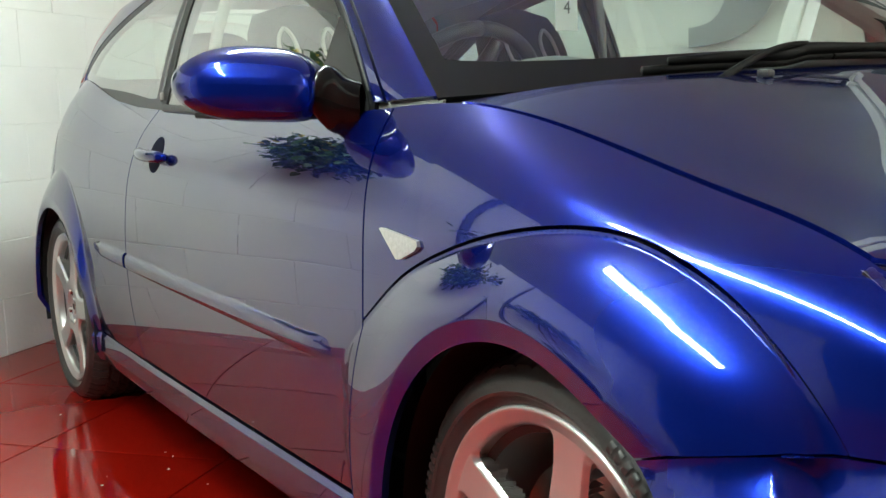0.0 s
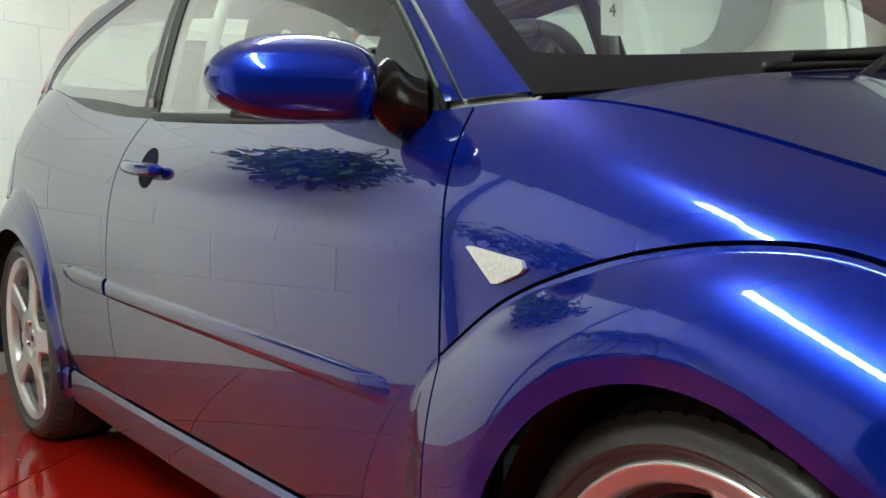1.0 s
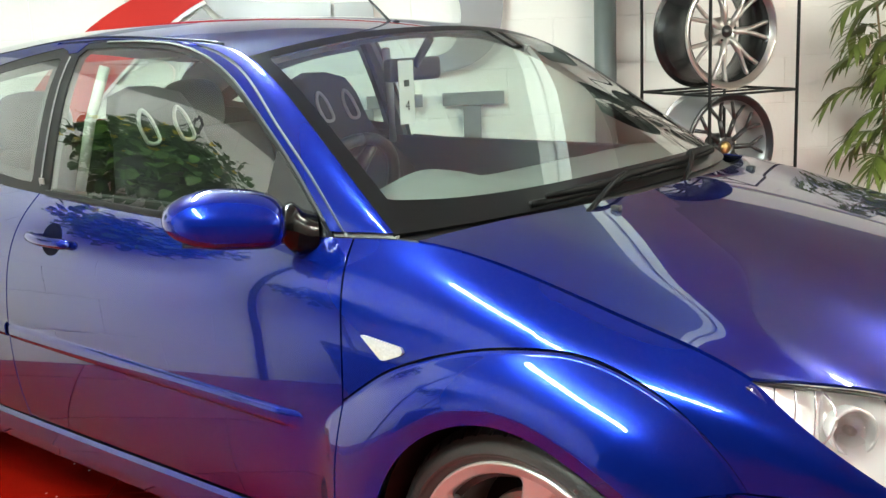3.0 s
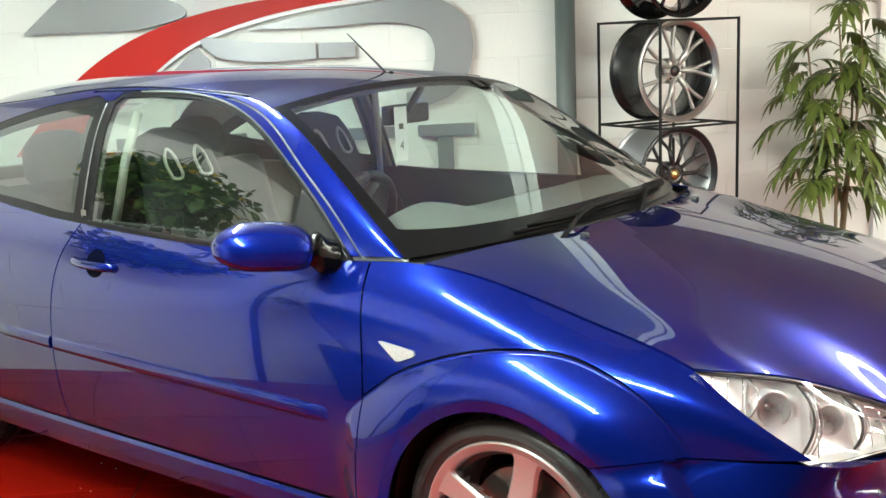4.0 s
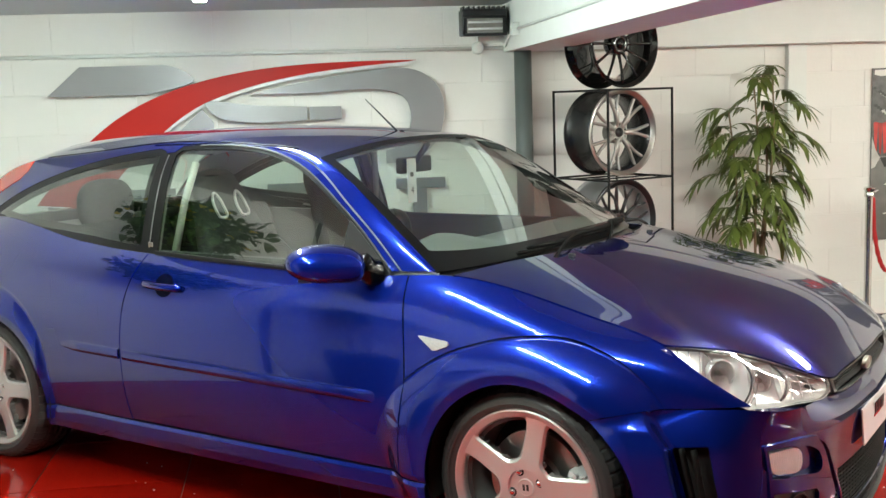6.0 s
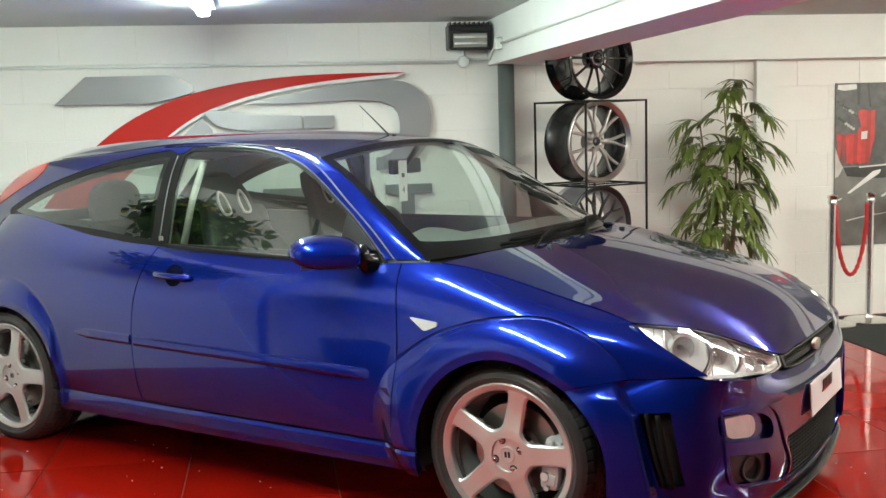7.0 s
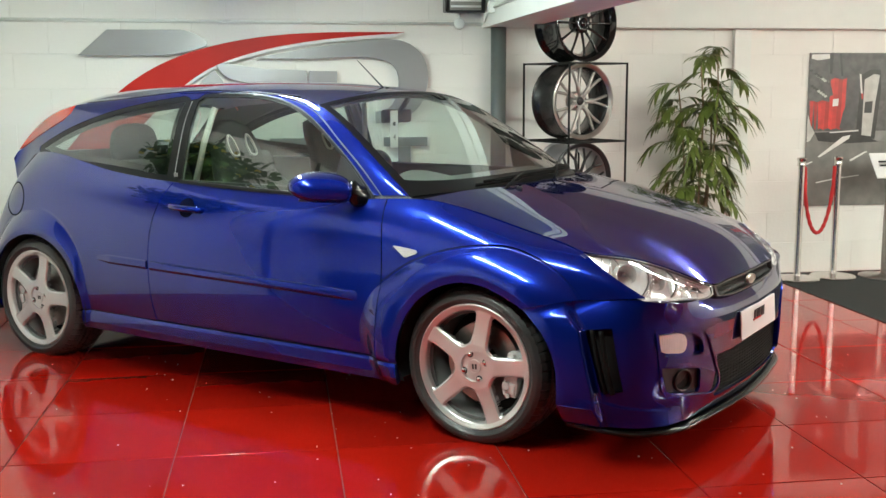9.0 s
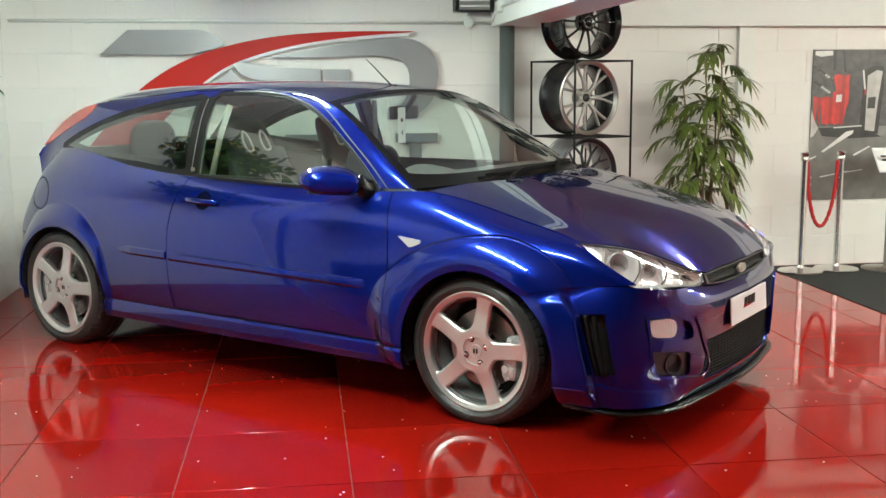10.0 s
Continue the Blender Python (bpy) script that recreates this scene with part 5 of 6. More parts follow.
# ---- the cabin's inside ----
def dash():
    n, m = 61, 20
    P = np.zeros((n, m, 3))
    for i, s in enumerate(np.linspace(-1, 1, n)):
        hood = 0.045 * math.exp(-((s + 0.52) / 0.22) ** 2)
        prof = along([(-0.17 - 0.17 * s * s, 0.905), (-0.30 - 0.12 * s * s, 0.945 + hood * 0.2), (-0.50, 0.955 + hood), (-0.62, 0.945 + hood), (-0.68, 0.88), (-0.70, 0.72), (-0.62, 0.55)], m)
        P[i] = np.c_[prof[:, 0], np.full(m, 0.69 * s), prof[:, 1]]
    d = part("dashboard", mesh_of("dashboard", *sheet(P), DASH), car, "dark grey dashboard")
    V, F = [], []
    ring = [(0.185 * math.cos(t), 0.185 * math.sin(t), 0) for t in np.linspace(0, 2 * math.pi, 49)]
    M = Matrix.Translation((-0.86, -0.36, 0.905)) @ Matrix.Rotation(radians(-64), 4, "Y")
    bits = [tube(ring, 0.016, 10)] + [tube([(0, 0, 0.01), (0.17 * math.cos(a), 0.17 * math.sin(a), 0.0)], [0.03, 0.014], 8) for a in (0.3, math.pi - 0.3, -math.pi / 2)]
    bits.append(lathe([(0.0, 0.03), (0.06, 0.025), (0.075, 0.0), (0.07, -0.03)], 24, "z"))
    V, F = merge(*bits)
    part("steering_wheel", mesh_of("steering_wheel", [tuple(M @ Vector(p_)) for p_ in V], F, BLACK), car, "black leather steering wheel")


dash()


def seat(y, loops=True):
    """A bucket seat with a one-piece back and two trimmed belt slots."""
    n, m = 34, 40
    P = np.zeros((n, m, 3))
    for i, k in enumerate(np.linspace(0, 1, n)):
        z = 0.40 + 0.80 * k
        half = np.interp(k, [0, 0.25, 0.55, 0.68, 0.78, 0.9, 0.97, 1.0], [0.22, 0.26, 0.25, 0.20, 0.155, 0.145, 0.115, 0.03])
        x = -1.395 - 0.30 * k + 0.02 * math.sin(math.pi * k)
        th = 0.055 if k < 0.97 else 0.04
        for j, t in enumerate(np.linspace(0, 2 * math.pi, m)):
            c_, s_ = math.cos(t), math.sin(t)
            wing = 0.07 * abs(c_) ** 6 * np.interp(k, [0, 0.6, 0.75], [1, 1, 0.15])
            P[i, j] = (x + th * math.copysign(abs(s_) ** 0.6, s_) + wing, y + half * math.copysign(abs(c_) ** 0.7, c_), z)
    base = add_box(bmesh.new(), (-1.16, y, 0.42), (0.50, 0.50, 0.16), 0.05)
    s = part("front_seat", mesh_of("front_seat", *sheet(P), CLOTH), car, "dark bucket seat with two pale belt slots")
    part("seat_cushion", bm_mesh("seat_cushion", base, CLOTH), s)
    for dy in (-0.063, 0.063):
        q_ = along([(-0.024, -0.062), (-0.030, -0.02), (-0.012, 0.055), (0.0, 0.066), (0.012, 0.055), (0.030, -0.02), (0.024, -0.062), (0.0, -0.070)], 40, True)
        pts = [(-1.586 - 0.37 * v, y + dy + u * 0.85, 1.088 + v * 0.72) for u, v in q_]
        part("belt_slot", mesh_of("belt_slot", *tube(pts, 0.0055, 8), material("slot_trim", (0.55, 0.54, 0.50), 0.4)), s, "pale belt slot trim")


seat(-0.36)
seat(0.36)
for y in (-0.34, 0.34):
    bm = bmesh.new()
    add_box(bm, (-2.28, y, 0.74), (0.16, 0.62, 0.52), 0.06, Matrix.Rotation(radians(-18), 3, "Y"))
    add_box(bm, (-2.05, y, 0.50), (0.46, 0.62, 0.16), 0.05)
    part("rear_seat", bm_mesh("rear_seat", bm, CLOTH), car, "dark rear seat")
    bm = bmesh.new()
    bmesh.ops.create_uvsphere(bm, u_segments=32, v_segments=20, radius=1)
    for v in bm.verts:
        q = v.co
        q.x, q.y, q.z = [math.copysign(abs(c_) ** 0.72, c_) for c_ in q]
        v.co = (-2.37 + 0.055 * q.x, y + 0.145 * q.y, 1.055 + (0.125 if q.z > 0 else 0.10) * q.z)
    part("head_restraint", bm_mesh("head_restraint", bm, CLOTH), car)
for y in (-0.72, 0.72):
    part("door_card", box("door_card", (-1.05, y * 1.015, 0.645), (1.24, 0.03, 0.60), CLOTH, 0.01), car)
    part("rear_side_trim", box("rear_side_trim", (-2.15, y * 0.95, 0.68), (0.9, 0.04, 0.55), DASH, 0.01), car)
part("parcel_shelf", box("parcel_shelf", (-2.62, 0, 0.955), (0.42, 1.18, 0.02), DASH, 0.005), car)
# inside mirror with a hanging tag
rv = part("inside_mirror", box("inside_mirror", (-0.93, 0.02, 1.225), (0.03, 0.22, 0.065), BLACK, 0.012), car, "black inside mirror")
part("mirror_mount", mesh_of("mirror_mount", *tube([(-0.92, 0.02, 1.235), (-0.86, 0.02, 1.31)], 0.012, 8), BLACK), rv)
tag = part("hanging_tag", box("hanging_tag", (-0.895, -0.05, 1.165), (0.002, 0.062, 0.175), WHITE, 0.0008), rv, "white card tag with dark print")
txt = bpy.data.curves.new("tag_print", "FONT")
txt.body, txt.size, txt.extrude, txt.align_x = "4", 0.040, 0.0003, "CENTER"
num = new("tag_print", txt)
txt.materials.append(BLACK)
num.parent = tag
num.matrix_local = Matrix.Translation((-0.8925, -0.05, 1.115)) @ Matrix.Rotation(radians(90), 4, "Z") @ Matrix.Rotation(radians(90), 4, "X")
part("tag_bar", box("tag_bar", (-0.8932, -0.05, 1.19), (0.0015, 0.02, 0.018), BLACK, 0.0003), tag)
# belts and pillar trim seen through the driver's window
V, F = tube([(-1.60, -0.655, 0.93), (-1.57, -0.62, 1.12), (-1.54, -0.575, 1.27)], 0.015, 8)
both("pillar_trim", V, F, material("pale_trim", (0.42, 0.41, 0.38), 0.7), "pale inner pillar trim", 0)


# ---- things in the room ----
def slab(name, outline, depth, mat, m, label, cat, group=""):
    """A flat cut-out: outline in (a, z), standing proud of the wall by its depth."""
    bm = bmesh.new()
    vs = [bm.verts.new((x, 0, z)) for x, z in outline]
    f = bm.faces.new(vs)
    r = bmesh.ops.extrude_face_region(bm, geom=[f])
    bmesh.ops.translate(bm, vec=(0, -depth, 0), verts=[v for v in r["geom"] if isinstance(v, bmesh.types.BMVert)])
    bmesh.ops.triangulate(bm, faces=[g for g in bm.faces if len(g.verts) > 4])
    me = bm_mesh(name, bm, mat, False)
    return me


SIGN_B = BACK_B - 0.03
sign = thing("wall_sign", room(0, SIGN_B), "large brushed silver and red sign shapes fixed to the white wall", "sign")
up_ = along([(-2.62, 0.96), (-2.46, 1.15), (-2.257, 1.352), (-2.066, 1.482), (-1.875, 1.570), (-1.69, 1.628), (-1.31, 1.698), (-0.925, 1.724), (-0.40, 1.727)], 48)
dn_ = along([(-0.40, 1.722), (-0.77, 1.695), (-1.08, 1.658), (-1.31, 1.615), (-1.50, 1.563), (-1.69, 1.488), (-1.82, 1.405), (-2.0, 1.25), (-2.2, 1.05), (-2.30, 0.93)], 44)
part("swoosh_edge", slab("swoosh_edge", np.vstack([up_ - (0, 0.004), dn_[1:] - (0, 0.020)]), 0.022, WHITE, None, "", ""), sign, "pale edge behind the red swoosh")
part("swoosh", slab("swoosh", np.vstack([up_, dn_[1:]]), 0.03, SIGNRED, None, "", ""), sign, "red swoosh")
arc = along([(-1.87, 1.737), (-1.78, 1.715), (-1.697, 1.650), (-1.80, 1.605), (-1.951, 1.572)], 14)
part("silver_shape", slab("silver_shape", np.vstack([[(-2.518, 1.572), (-2.33, 1.737)], arc]), 0.03, SIGNSILVER, None, "", ""), sign, "brushed silver shape")
outer = along([(-1.387, 1.558), (-0.925, 1.640), (-0.56, 1.682), (-0.42, 1.672), (-0.342, 1.637), (-0.27, 1.56), (-0.243, 1.46), (-0.25, 1.36), (-0.29, 1.25), (-0.42, 1.15), (-0.60, 1.12)], 40)
inner_ = along([(-0.60, 1.20), (-0.50, 1.23), (-0.455, 1.31), (-0.442, 1.42), (-0.47, 1.50), (-0.56, 1.546), (-0.9, 1.556), (-1.387, 1.556)], 30)
part("silver_shape", slab("silver_shape", np.vstack([outer, inner_]), 0.03, SIGNSILVER, None, "", ""), sign, "brushed silver shape")
part("silver_shape", slab("silver_shape", [(-1.79, 1.36), (-1.662, 1.478), (-1.60, 1.400), (-1.60, 1.30), (-1.79, 1.30)], 0.028, SIGNSILVER, None, "", ""), sign)
part("silver_shape", slab("silver_shape", np.vstack([along([(-1.66, 1.53), (-1.58, 1.43), (-1.50, 1.405), (-1.058, 1.395)], 12), [(-1.057, 1.474), (-1.35, 1.487), (-1.484, 1.507)]]), 0.028, SIGNSILVER, None, "", ""), sign)
part("silver_shape", slab("silver_shape", [(-1.041, 1.395), (-0.856, 1.395), (-0.856, 1.470), (-1.041, 1.472)], 0.028, SIGNSILVER, None, "", ""), sign)
bars = thing("grey_wall_shapes", room(0, SIGN_B), "row of dark grey raised block shapes under the wall sign", "sign")
for i in range(6):
    a = -0.397 - 0.40 * i
    bm = bmesh.new()
    if i == 0:
        add_box(bm, (a, -0.01, 0.995), (0.298, 0.02, 0.062), 0.003)
        add_box(bm, (a - 0.008, -0.01, 0.83), (0.085, 0.02, 0.264), 0.003)
    else:
        add_box(bm, (a + 0.02, -0.01, 0.995), (0.27, 0.02, 0.062), 0.003)
        add_box(bm, (a - 0.125, -0.01, 0.862), (0.08, 0.02, 0.20), 0.003)
        add_box(bm, (a + 0.02, -0.01, 0.730), (0.27, 0.02, 0.062), 0.003)
    part("block_shape", bm_mesh("block_shape", bm, SIGNGREY, False), bars)

solid("steel_column", mesh_of("steel_column", *lathe([(0.0, -0.01), (0.052, -0.01), (0.052, 0.90), (0.052, 1.766), (0.0, 1.766)], 40, "z"), GREENSTEEL), room(0.233, 2.69), "grey-green painted round steel column carrying the beam", "column", kind="structure")

conduit = thing("conduit", room(0, BACK_B), "white painted electrical conduit with a round box along the wall", "conduit")
part("pipe", mesh_of("pipe", *tube([(-3.1, -0.018, 1.800), (-1.5, -0.018, 1.792), (0.17, -0.018, 1.785)], 0.011, 10), BEAM), conduit)
V, F = lathe([(0.0, -0.045), (0.030, -0.045), (0.036, -0.040), (0.038, 0.0)], 24)
part("junction_box", mesh_of("junction_box", np.array(V) + (-0.02, 0, 1.787), F, BEAM), conduit)
part("drop_pipe", mesh_of("drop_pipe", *tube([(-0.02, -0.02, 1.80), (-0.02, -0.02, 1.87)], 0.010, 8), BEAM), conduit)
for a in (-2.6, -1.9, -1.1, -0.5):
    part("pipe_clip", box("pipe_clip", (a, -0.012, 1.797), (0.018, 0.024, 0.034), BEAM, 0.003), conduit)
beam_run = along([(0.126, -0.10 - 0.02, 1.79), (0.122, -0.22, 1.83), (0.126, -0.40, 1.868)], 10)
part("riser", mesh_of("riser", *tube(beam_run, 0.009, 8), BEAM), conduit)
part("beam_box", box("beam_box", (0.118, -0.43, 1.868), (0.040, 0.075, 0.07), BEAM, 0.006), conduit)
part("beam_pipe", mesh_of("beam_pipe", *tube([(0.131, -0.46, 1.868), (0.131, -2.5, 1.872), (0.131, -6.0, 1.872)], 0.009, 8), BEAM), conduit)


def heater():
    h = thing("wall_heater", room(-0.015, 2.60, 1.915), "black wall heater with a wire guard over silver bars", "heater")
    part("housing", box("housing", (0, 0.02, 0.01), (0.27, 0.12, 0.15), BLACK, 0.012), h)
    for i in range(9):
        part("fin", box("fin", (-0.12 + 0.03 * i, 0.02, 0.09), (0.010, 0.11, 0.022), BLACK, 0.002), h)
    part("reflector", box("reflector", (0, -0.043, -0.012), (0.21, 0.006, 0.085), STEEL, 0.002), h, "silver reflector")
    for z in (-0.03, 0.008):
        part("heating_bar", mesh_of("heating_bar", *tube([(-0.1, -0.055, z), (0, -0.055, z), (0.1, -0.055, z)], 0.007, 8), WHITE), h)
    part("frame", mesh_of("frame", *tube([(-0.125, -0.05, -0.062), (0.125, -0.05, -0.062), (0.125, -0.05, 0.038), (-0.125, -0.05, 0.038), (-0.125, -0.05, -0.062)], 0.009, 6), BLACK), h)
    part("bracket", box("bracket", (0, 0.13, 0.0), (0.05, 0.14, 0.03), BLACK, 0.004), h)


heater()


def rack_wheel(name, z, kind, label):
    """A bare alloy wheel standing on the rack; its face looks along +x of the rack."""
    R = {"fork": 0.246, "mesh": 0.240, "black": 0.246}[kind]
    m = Matrix.Translation((-1.02, 2.160, 0)) @ Matrix.Rotation(radians(-24.9), 4, "Z") @ Matrix.Translation((-0.02 if kind != "black" else 0.0, 0, z + R + 0.004)) @ Matrix.Rotation(radians(90), 4, "Z")
    w = thing(name, m, label, "wheel", "display wheels")
    lip, barrel, face = {"fork": (material("champagne_lip", (0.50, 0.48, 0.45), 0.30, metal=0.9, vary=0.06), material("dark_barrel", (0.05, 0.05, 0.05), 0.25, metal=0.7), material("bronze_silver", (0.36, 0.35, 0.33), 0.32, metal=0.7)),
                         "mesh": (ANTHRACITE, GREY_BARREL, ANTHRACITE), "black": (GLOSSBLACK, GLOSSBLACK, GLOSSBLACK)}[kind]
    part("barrel", sharp(mesh_of("barrel", *lathe([(R - 0.022, -0.095), (R - 0.040, -0.06), (R - 0.045, 0.02), (R - 0.028, 0.08), (R - 0.024, 0.105), (R, 0.112), (R, 0.118), (R - 0.01, 0.12), (R - 0.05, 0.03), (R - 0.052, -0.06), (R - 0.03, -0.1)], 72), barrel)), w)
    part("lip", sharp(mesh_of("lip", *lathe([(R - 0.034, -0.088), (R - 0.020, -0.108), (R - 0.006, -0.118), (R, -0.116), (R, -0.104), (R - 0.020, -0.092)], 72), lip)), w)
    n = {"fork": 7, "mesh": 10, "black": 12}[kind]
    y0 = -0.085
    for i in range(n):
        a = 2 * math.pi * i / n
        if kind == "fork":
            for s in (-1, 1):
                pts = [(0.035 * math.cos(a), y0 + 0.018, 0.035 * math.sin(a)), (0.10 * math.cos(a + 0.05 * s), y0 + 0.004, 0.10 * math.sin(a + 0.05 * s)), (0.165 * math.cos(a + 0.12 * s), y0 + 0.004, 0.165 * math.sin(a + 0.12 * s)), ((R - 0.024) * math.cos(a + 0.17 * s), y0 - 0.004, (R - 0.024) * math.sin(a + 0.17 * s))]
                part("spoke", mesh_of("spoke", *tube(along(pts, 10), [0.014] * 4 + [0.010] * 6, 8), face), w)
        elif kind == "mesh":
            pts0 = [(0.05 * math.cos(a), y0 + 0.01, 0.05 * math.sin(a)), (0.13 * math.cos(a), y0, 0.13 * math.sin(a))]
            part("spoke", mesh_of("spoke", *tube(pts0, 0.011, 8), face), w)
            for s in (-1, 1):
                pts = [(0.13 * math.cos(a), y0, 0.13 * math.sin(a)), ((R - 0.024) * math.cos(a + 0.19 * s), y0 + 0.002, (R - 0.024) * math.sin(a + 0.19 * s))]
                part("spoke", mesh_of("spoke", *tube(pts, 0.0085, 8), face), w)
        else:
            pts = [(0.04 * math.cos(a), y0 + 0.03, 0.04 * math.sin(a)), (0.13 * math.cos(a), y0 + 0.006, 0.13 * math.sin(a)), ((R - 0.024) * math.cos(a), y0 - 0.006, (R - 0.024) * math.sin(a))]
            part("spoke", mesh_of("spoke", *tube(along(pts, 8), [0.012, 0.010, 0.009, 0.008, 0.008, 0.008, 0.009, 0.010], 8), face), w)
    part("hub", mesh_of("hub", *lathe([(0.0, y0 - 0.004 + 0.016), (0.026, y0 + 0.012), (0.030, y0 + 0.006), (0.058, y0 + 0.010), (0.064, y0 + 0.03), (0.06, 0.0)], 32), face), w)
    part("centre_cap", mesh_of("centre_cap", *lathe([(0.0, y0 - 0.004), (0.022, y0 - 0.002), (0.027, y0 + 0.006), (0.027, y0 + 0.02)], 24), {"fork": BLACK, "mesh": material("gold_cap", (0.42, 0.30, 0.12), 0.3, metal=0.9), "black": GLOSSBLACK}[kind]), w)
    hole = mesh_of("bolt_hole", *lathe([(0.0, 0.0), (0.006, 0.0), (0.0062, 0.012)], 10), MATT)
    for i in range(5):
        a = 2 * math.pi * i / 5 + 0.3
        o = part("bolt_hole", hole, w)
        o.matrix_local = pose(0.045 * math.cos(a), y0 + 0.006, 0.045 * math.sin(a))


def rack():
    r = thing("wheel_rack", Matrix.Translation((-1.02, 2.160, 0)) @ Matrix.Rotation(radians(-24.9), 4, "Z"), "slim black steel display rack holding alloy wheels", "rack")
    h = 0.236
    for x in (-h, h):
        for y in (-h, h):
            part("post", box("post", (x, y, 0.757), (0.011, 0.011, 1.514), RACKSTEEL, 0.002), r)
    for z in (0.04, 0.515, 1.013, 1.508):
        for x in (-h, h):
            part("rail", box("rail", (x, 0, z), (0.011, 2 * h - 0.012, 0.011), RACKSTEEL, 0.002), r)
            part("rail", box("rail", (0, x, z), (2 * h - 0.012, 0.011, 0.011), RACKSTEEL, 0.002), r)
        for x in (-0.075, 0.075):
            part("support_bar", box("support_bar", (x, 0, z), (0.012, 2 * h - 0.012, 0.009), RACKSTEEL, 0.001), r)
    rack_wheel("display_wheel", 1.513, "black", "gloss black multi-spoke alloy wheel on the top of the rack")
    rack_wheel("display_wheel", 1.019, "fork", "bronze-silver alloy wheel with polished lip and dark barrel on the rack")
    rack_wheel("display_wheel", 0.521, "mesh", "dark grey mesh-spoke alloy wheel on the rack")


rack()


def leaf(bm, base, way, length, width, droop):
    """A pointed blade with a fold along its middle, arching down."""
    way = way.normalized()
    side_ = way.cross(Vector((0, 0, 1)))
    side_ = side_.normalized() if side_.length > 0.01 else Vector((1, 0, 0))
    rows_ = []
    p_ = base.copy()
    d_ = way.copy()
    n = 5
    for i in range(n + 1):
        k = i / n
        w_ = width * math.sin(math.pi * min(1, 0.12 + 0.88 * k)) ** 0.8 * (1 - 0.2 * k)
        rows_.append((bm.verts.new(p_ - side_ * w_ + Vector((0, 0, 0.25 * w_))), bm.verts.new(p_), bm.verts.new(p_ + side_ * w_ + Vector((0, 0, 0.25 * w_)))))
        p_ = p_ + d_ * (length / n)
        d_ = (d_ + Vector((0, 0, -droop / n))).normalized()
    for r0, r1 in zip(rows_, rows_[1:]):
        bm.faces.new((r0[0], r0[1], r1[1], r1[0]))
        bm.faces.new((r0[1], r0[2], r1[2], r1[1]))


def bamboo():
    """Thin canes with arching fronds; each frond carries two rows of drooping blades."""
    rng = random.Random(4)
    t = thing("bamboo_plant", room(1.60, 2.42), "tall artificial bamboo palm with drooping green leaves", "plant")
    pot = lathe([(0.0, 0.02), (0.12, 0.0), (0.15, 0.02), (0.17, 0.26), (0.175, 0.28), (0.155, 0.28), (0.15, 0.25), (0.0, 0.25)], 32, "z")
    part("pot", mesh_of("pot", *pot, BLACK), t, "black plant pot")
    tops = [(-0.19, 0.0, 1.36, 16), (-0.06, -0.06, 1.50, 15), (0.06, 0.05, 1.28, 12), (0.07, -0.02, 1.57, 20)]
    for cx, cy, cz, fronds in tops:
        pts = along([(cx * 0.25, cy * 0.3, 0.22), (cx * 0.6, cy * 0.6, cz * 0.45), (cx * 0.92 + 0.02, cy, cz * 0.8), (cx, cy, cz)], 26)
        rad = [0.009 - 0.004 * k + (0.0015 if i % 5 == 0 else 0) for i, k in enumerate(np.linspace(0, 1, 26))]
        part("cane", mesh_of("cane", *tube(pts, rad, 8), BARK), t)
        bm = bmesh.new()
        az = rng.uniform(0, 6)
        for f in range(fronds):
            k = 1.0 - 0.66 * f / max(1, fronds - 1)
            o = Vector(pts[int(k * 25)])
            az += 2.4 + rng.uniform(-0.5, 0.5)
            d0 = Vector((math.cos(az), math.sin(az) * 0.7, rng.uniform(0.35, 0.9))).normalized()
            rows_ = [o]
            d = d0.copy()
            size = rng.uniform(0.17, 0.29)
            for j in range(9):
                rows_.append(rows_[-1] + d * size / 9)
                d = (d + Vector((0, 0, -0.20))).normalized()
            v, fc = tube([tuple(p_) for p_ in rows_], 0.0022, 4)
            vs = [bm.verts.new(p_) for p_ in v]
            for q_ in fc:
                bm.faces.new([vs[i] for i in q_])
            for j in range(2, 10):
                tang = (rows_[j] - rows_[j - 1]).normalized()
                out = tang.cross(Vector((0, 0, 1))).normalized()
                for s in (-1, 1):
                    if rng.random() < 0.1:
                        continue
                    way = tang * (0.55 + 0.09 * j) + out * s * 0.9 + Vector((rng.uniform(-0.15, 0.15), rng.uniform(-0.15, 0.15), rng.uniform(-0.35, 0.05)))
                    leaf(bm, rows_[j], way, rng.uniform(0.11, 0.18), rng.uniform(0.0100, 0.0155), rng.uniform(0.5, 1.4))
            leaf(bm, rows_[-1], d, 0.17, 0.009, 1.0)
        part("foliage", bm_mesh("foliage", bm, LEAF, True), t)


bamboo()


def stanchion(a, b):
    V, F = lathe([(0.0, 0.0), (0.155, 0.0), (0.160, 0.006), (0.155, 0.012), (0.10, 0.020), (0.03, 0.028), (0.026, 0.04), (0.0225, 0.05), (0.0225, 0.80), (0.030, 0.805), (0.030, 0.83), (0.026, 0.835), (0.034, 0.845), (0.034, 0.86), (0.0, 0.868)], 40, "z")
    s = thing("rope_stanchion", room(a, b, 0.004 if a > 2.35 else 0.0), "polished chrome rope stanchion on a round base", "stanchion", "rope barrier")
    part("post", sharp(mesh_of("post", V, F, material("brushed_stanchion_steel", (0.66, 0.64, 0.61), 0.20, metal=1.0, vary=0.05)), 40), s)


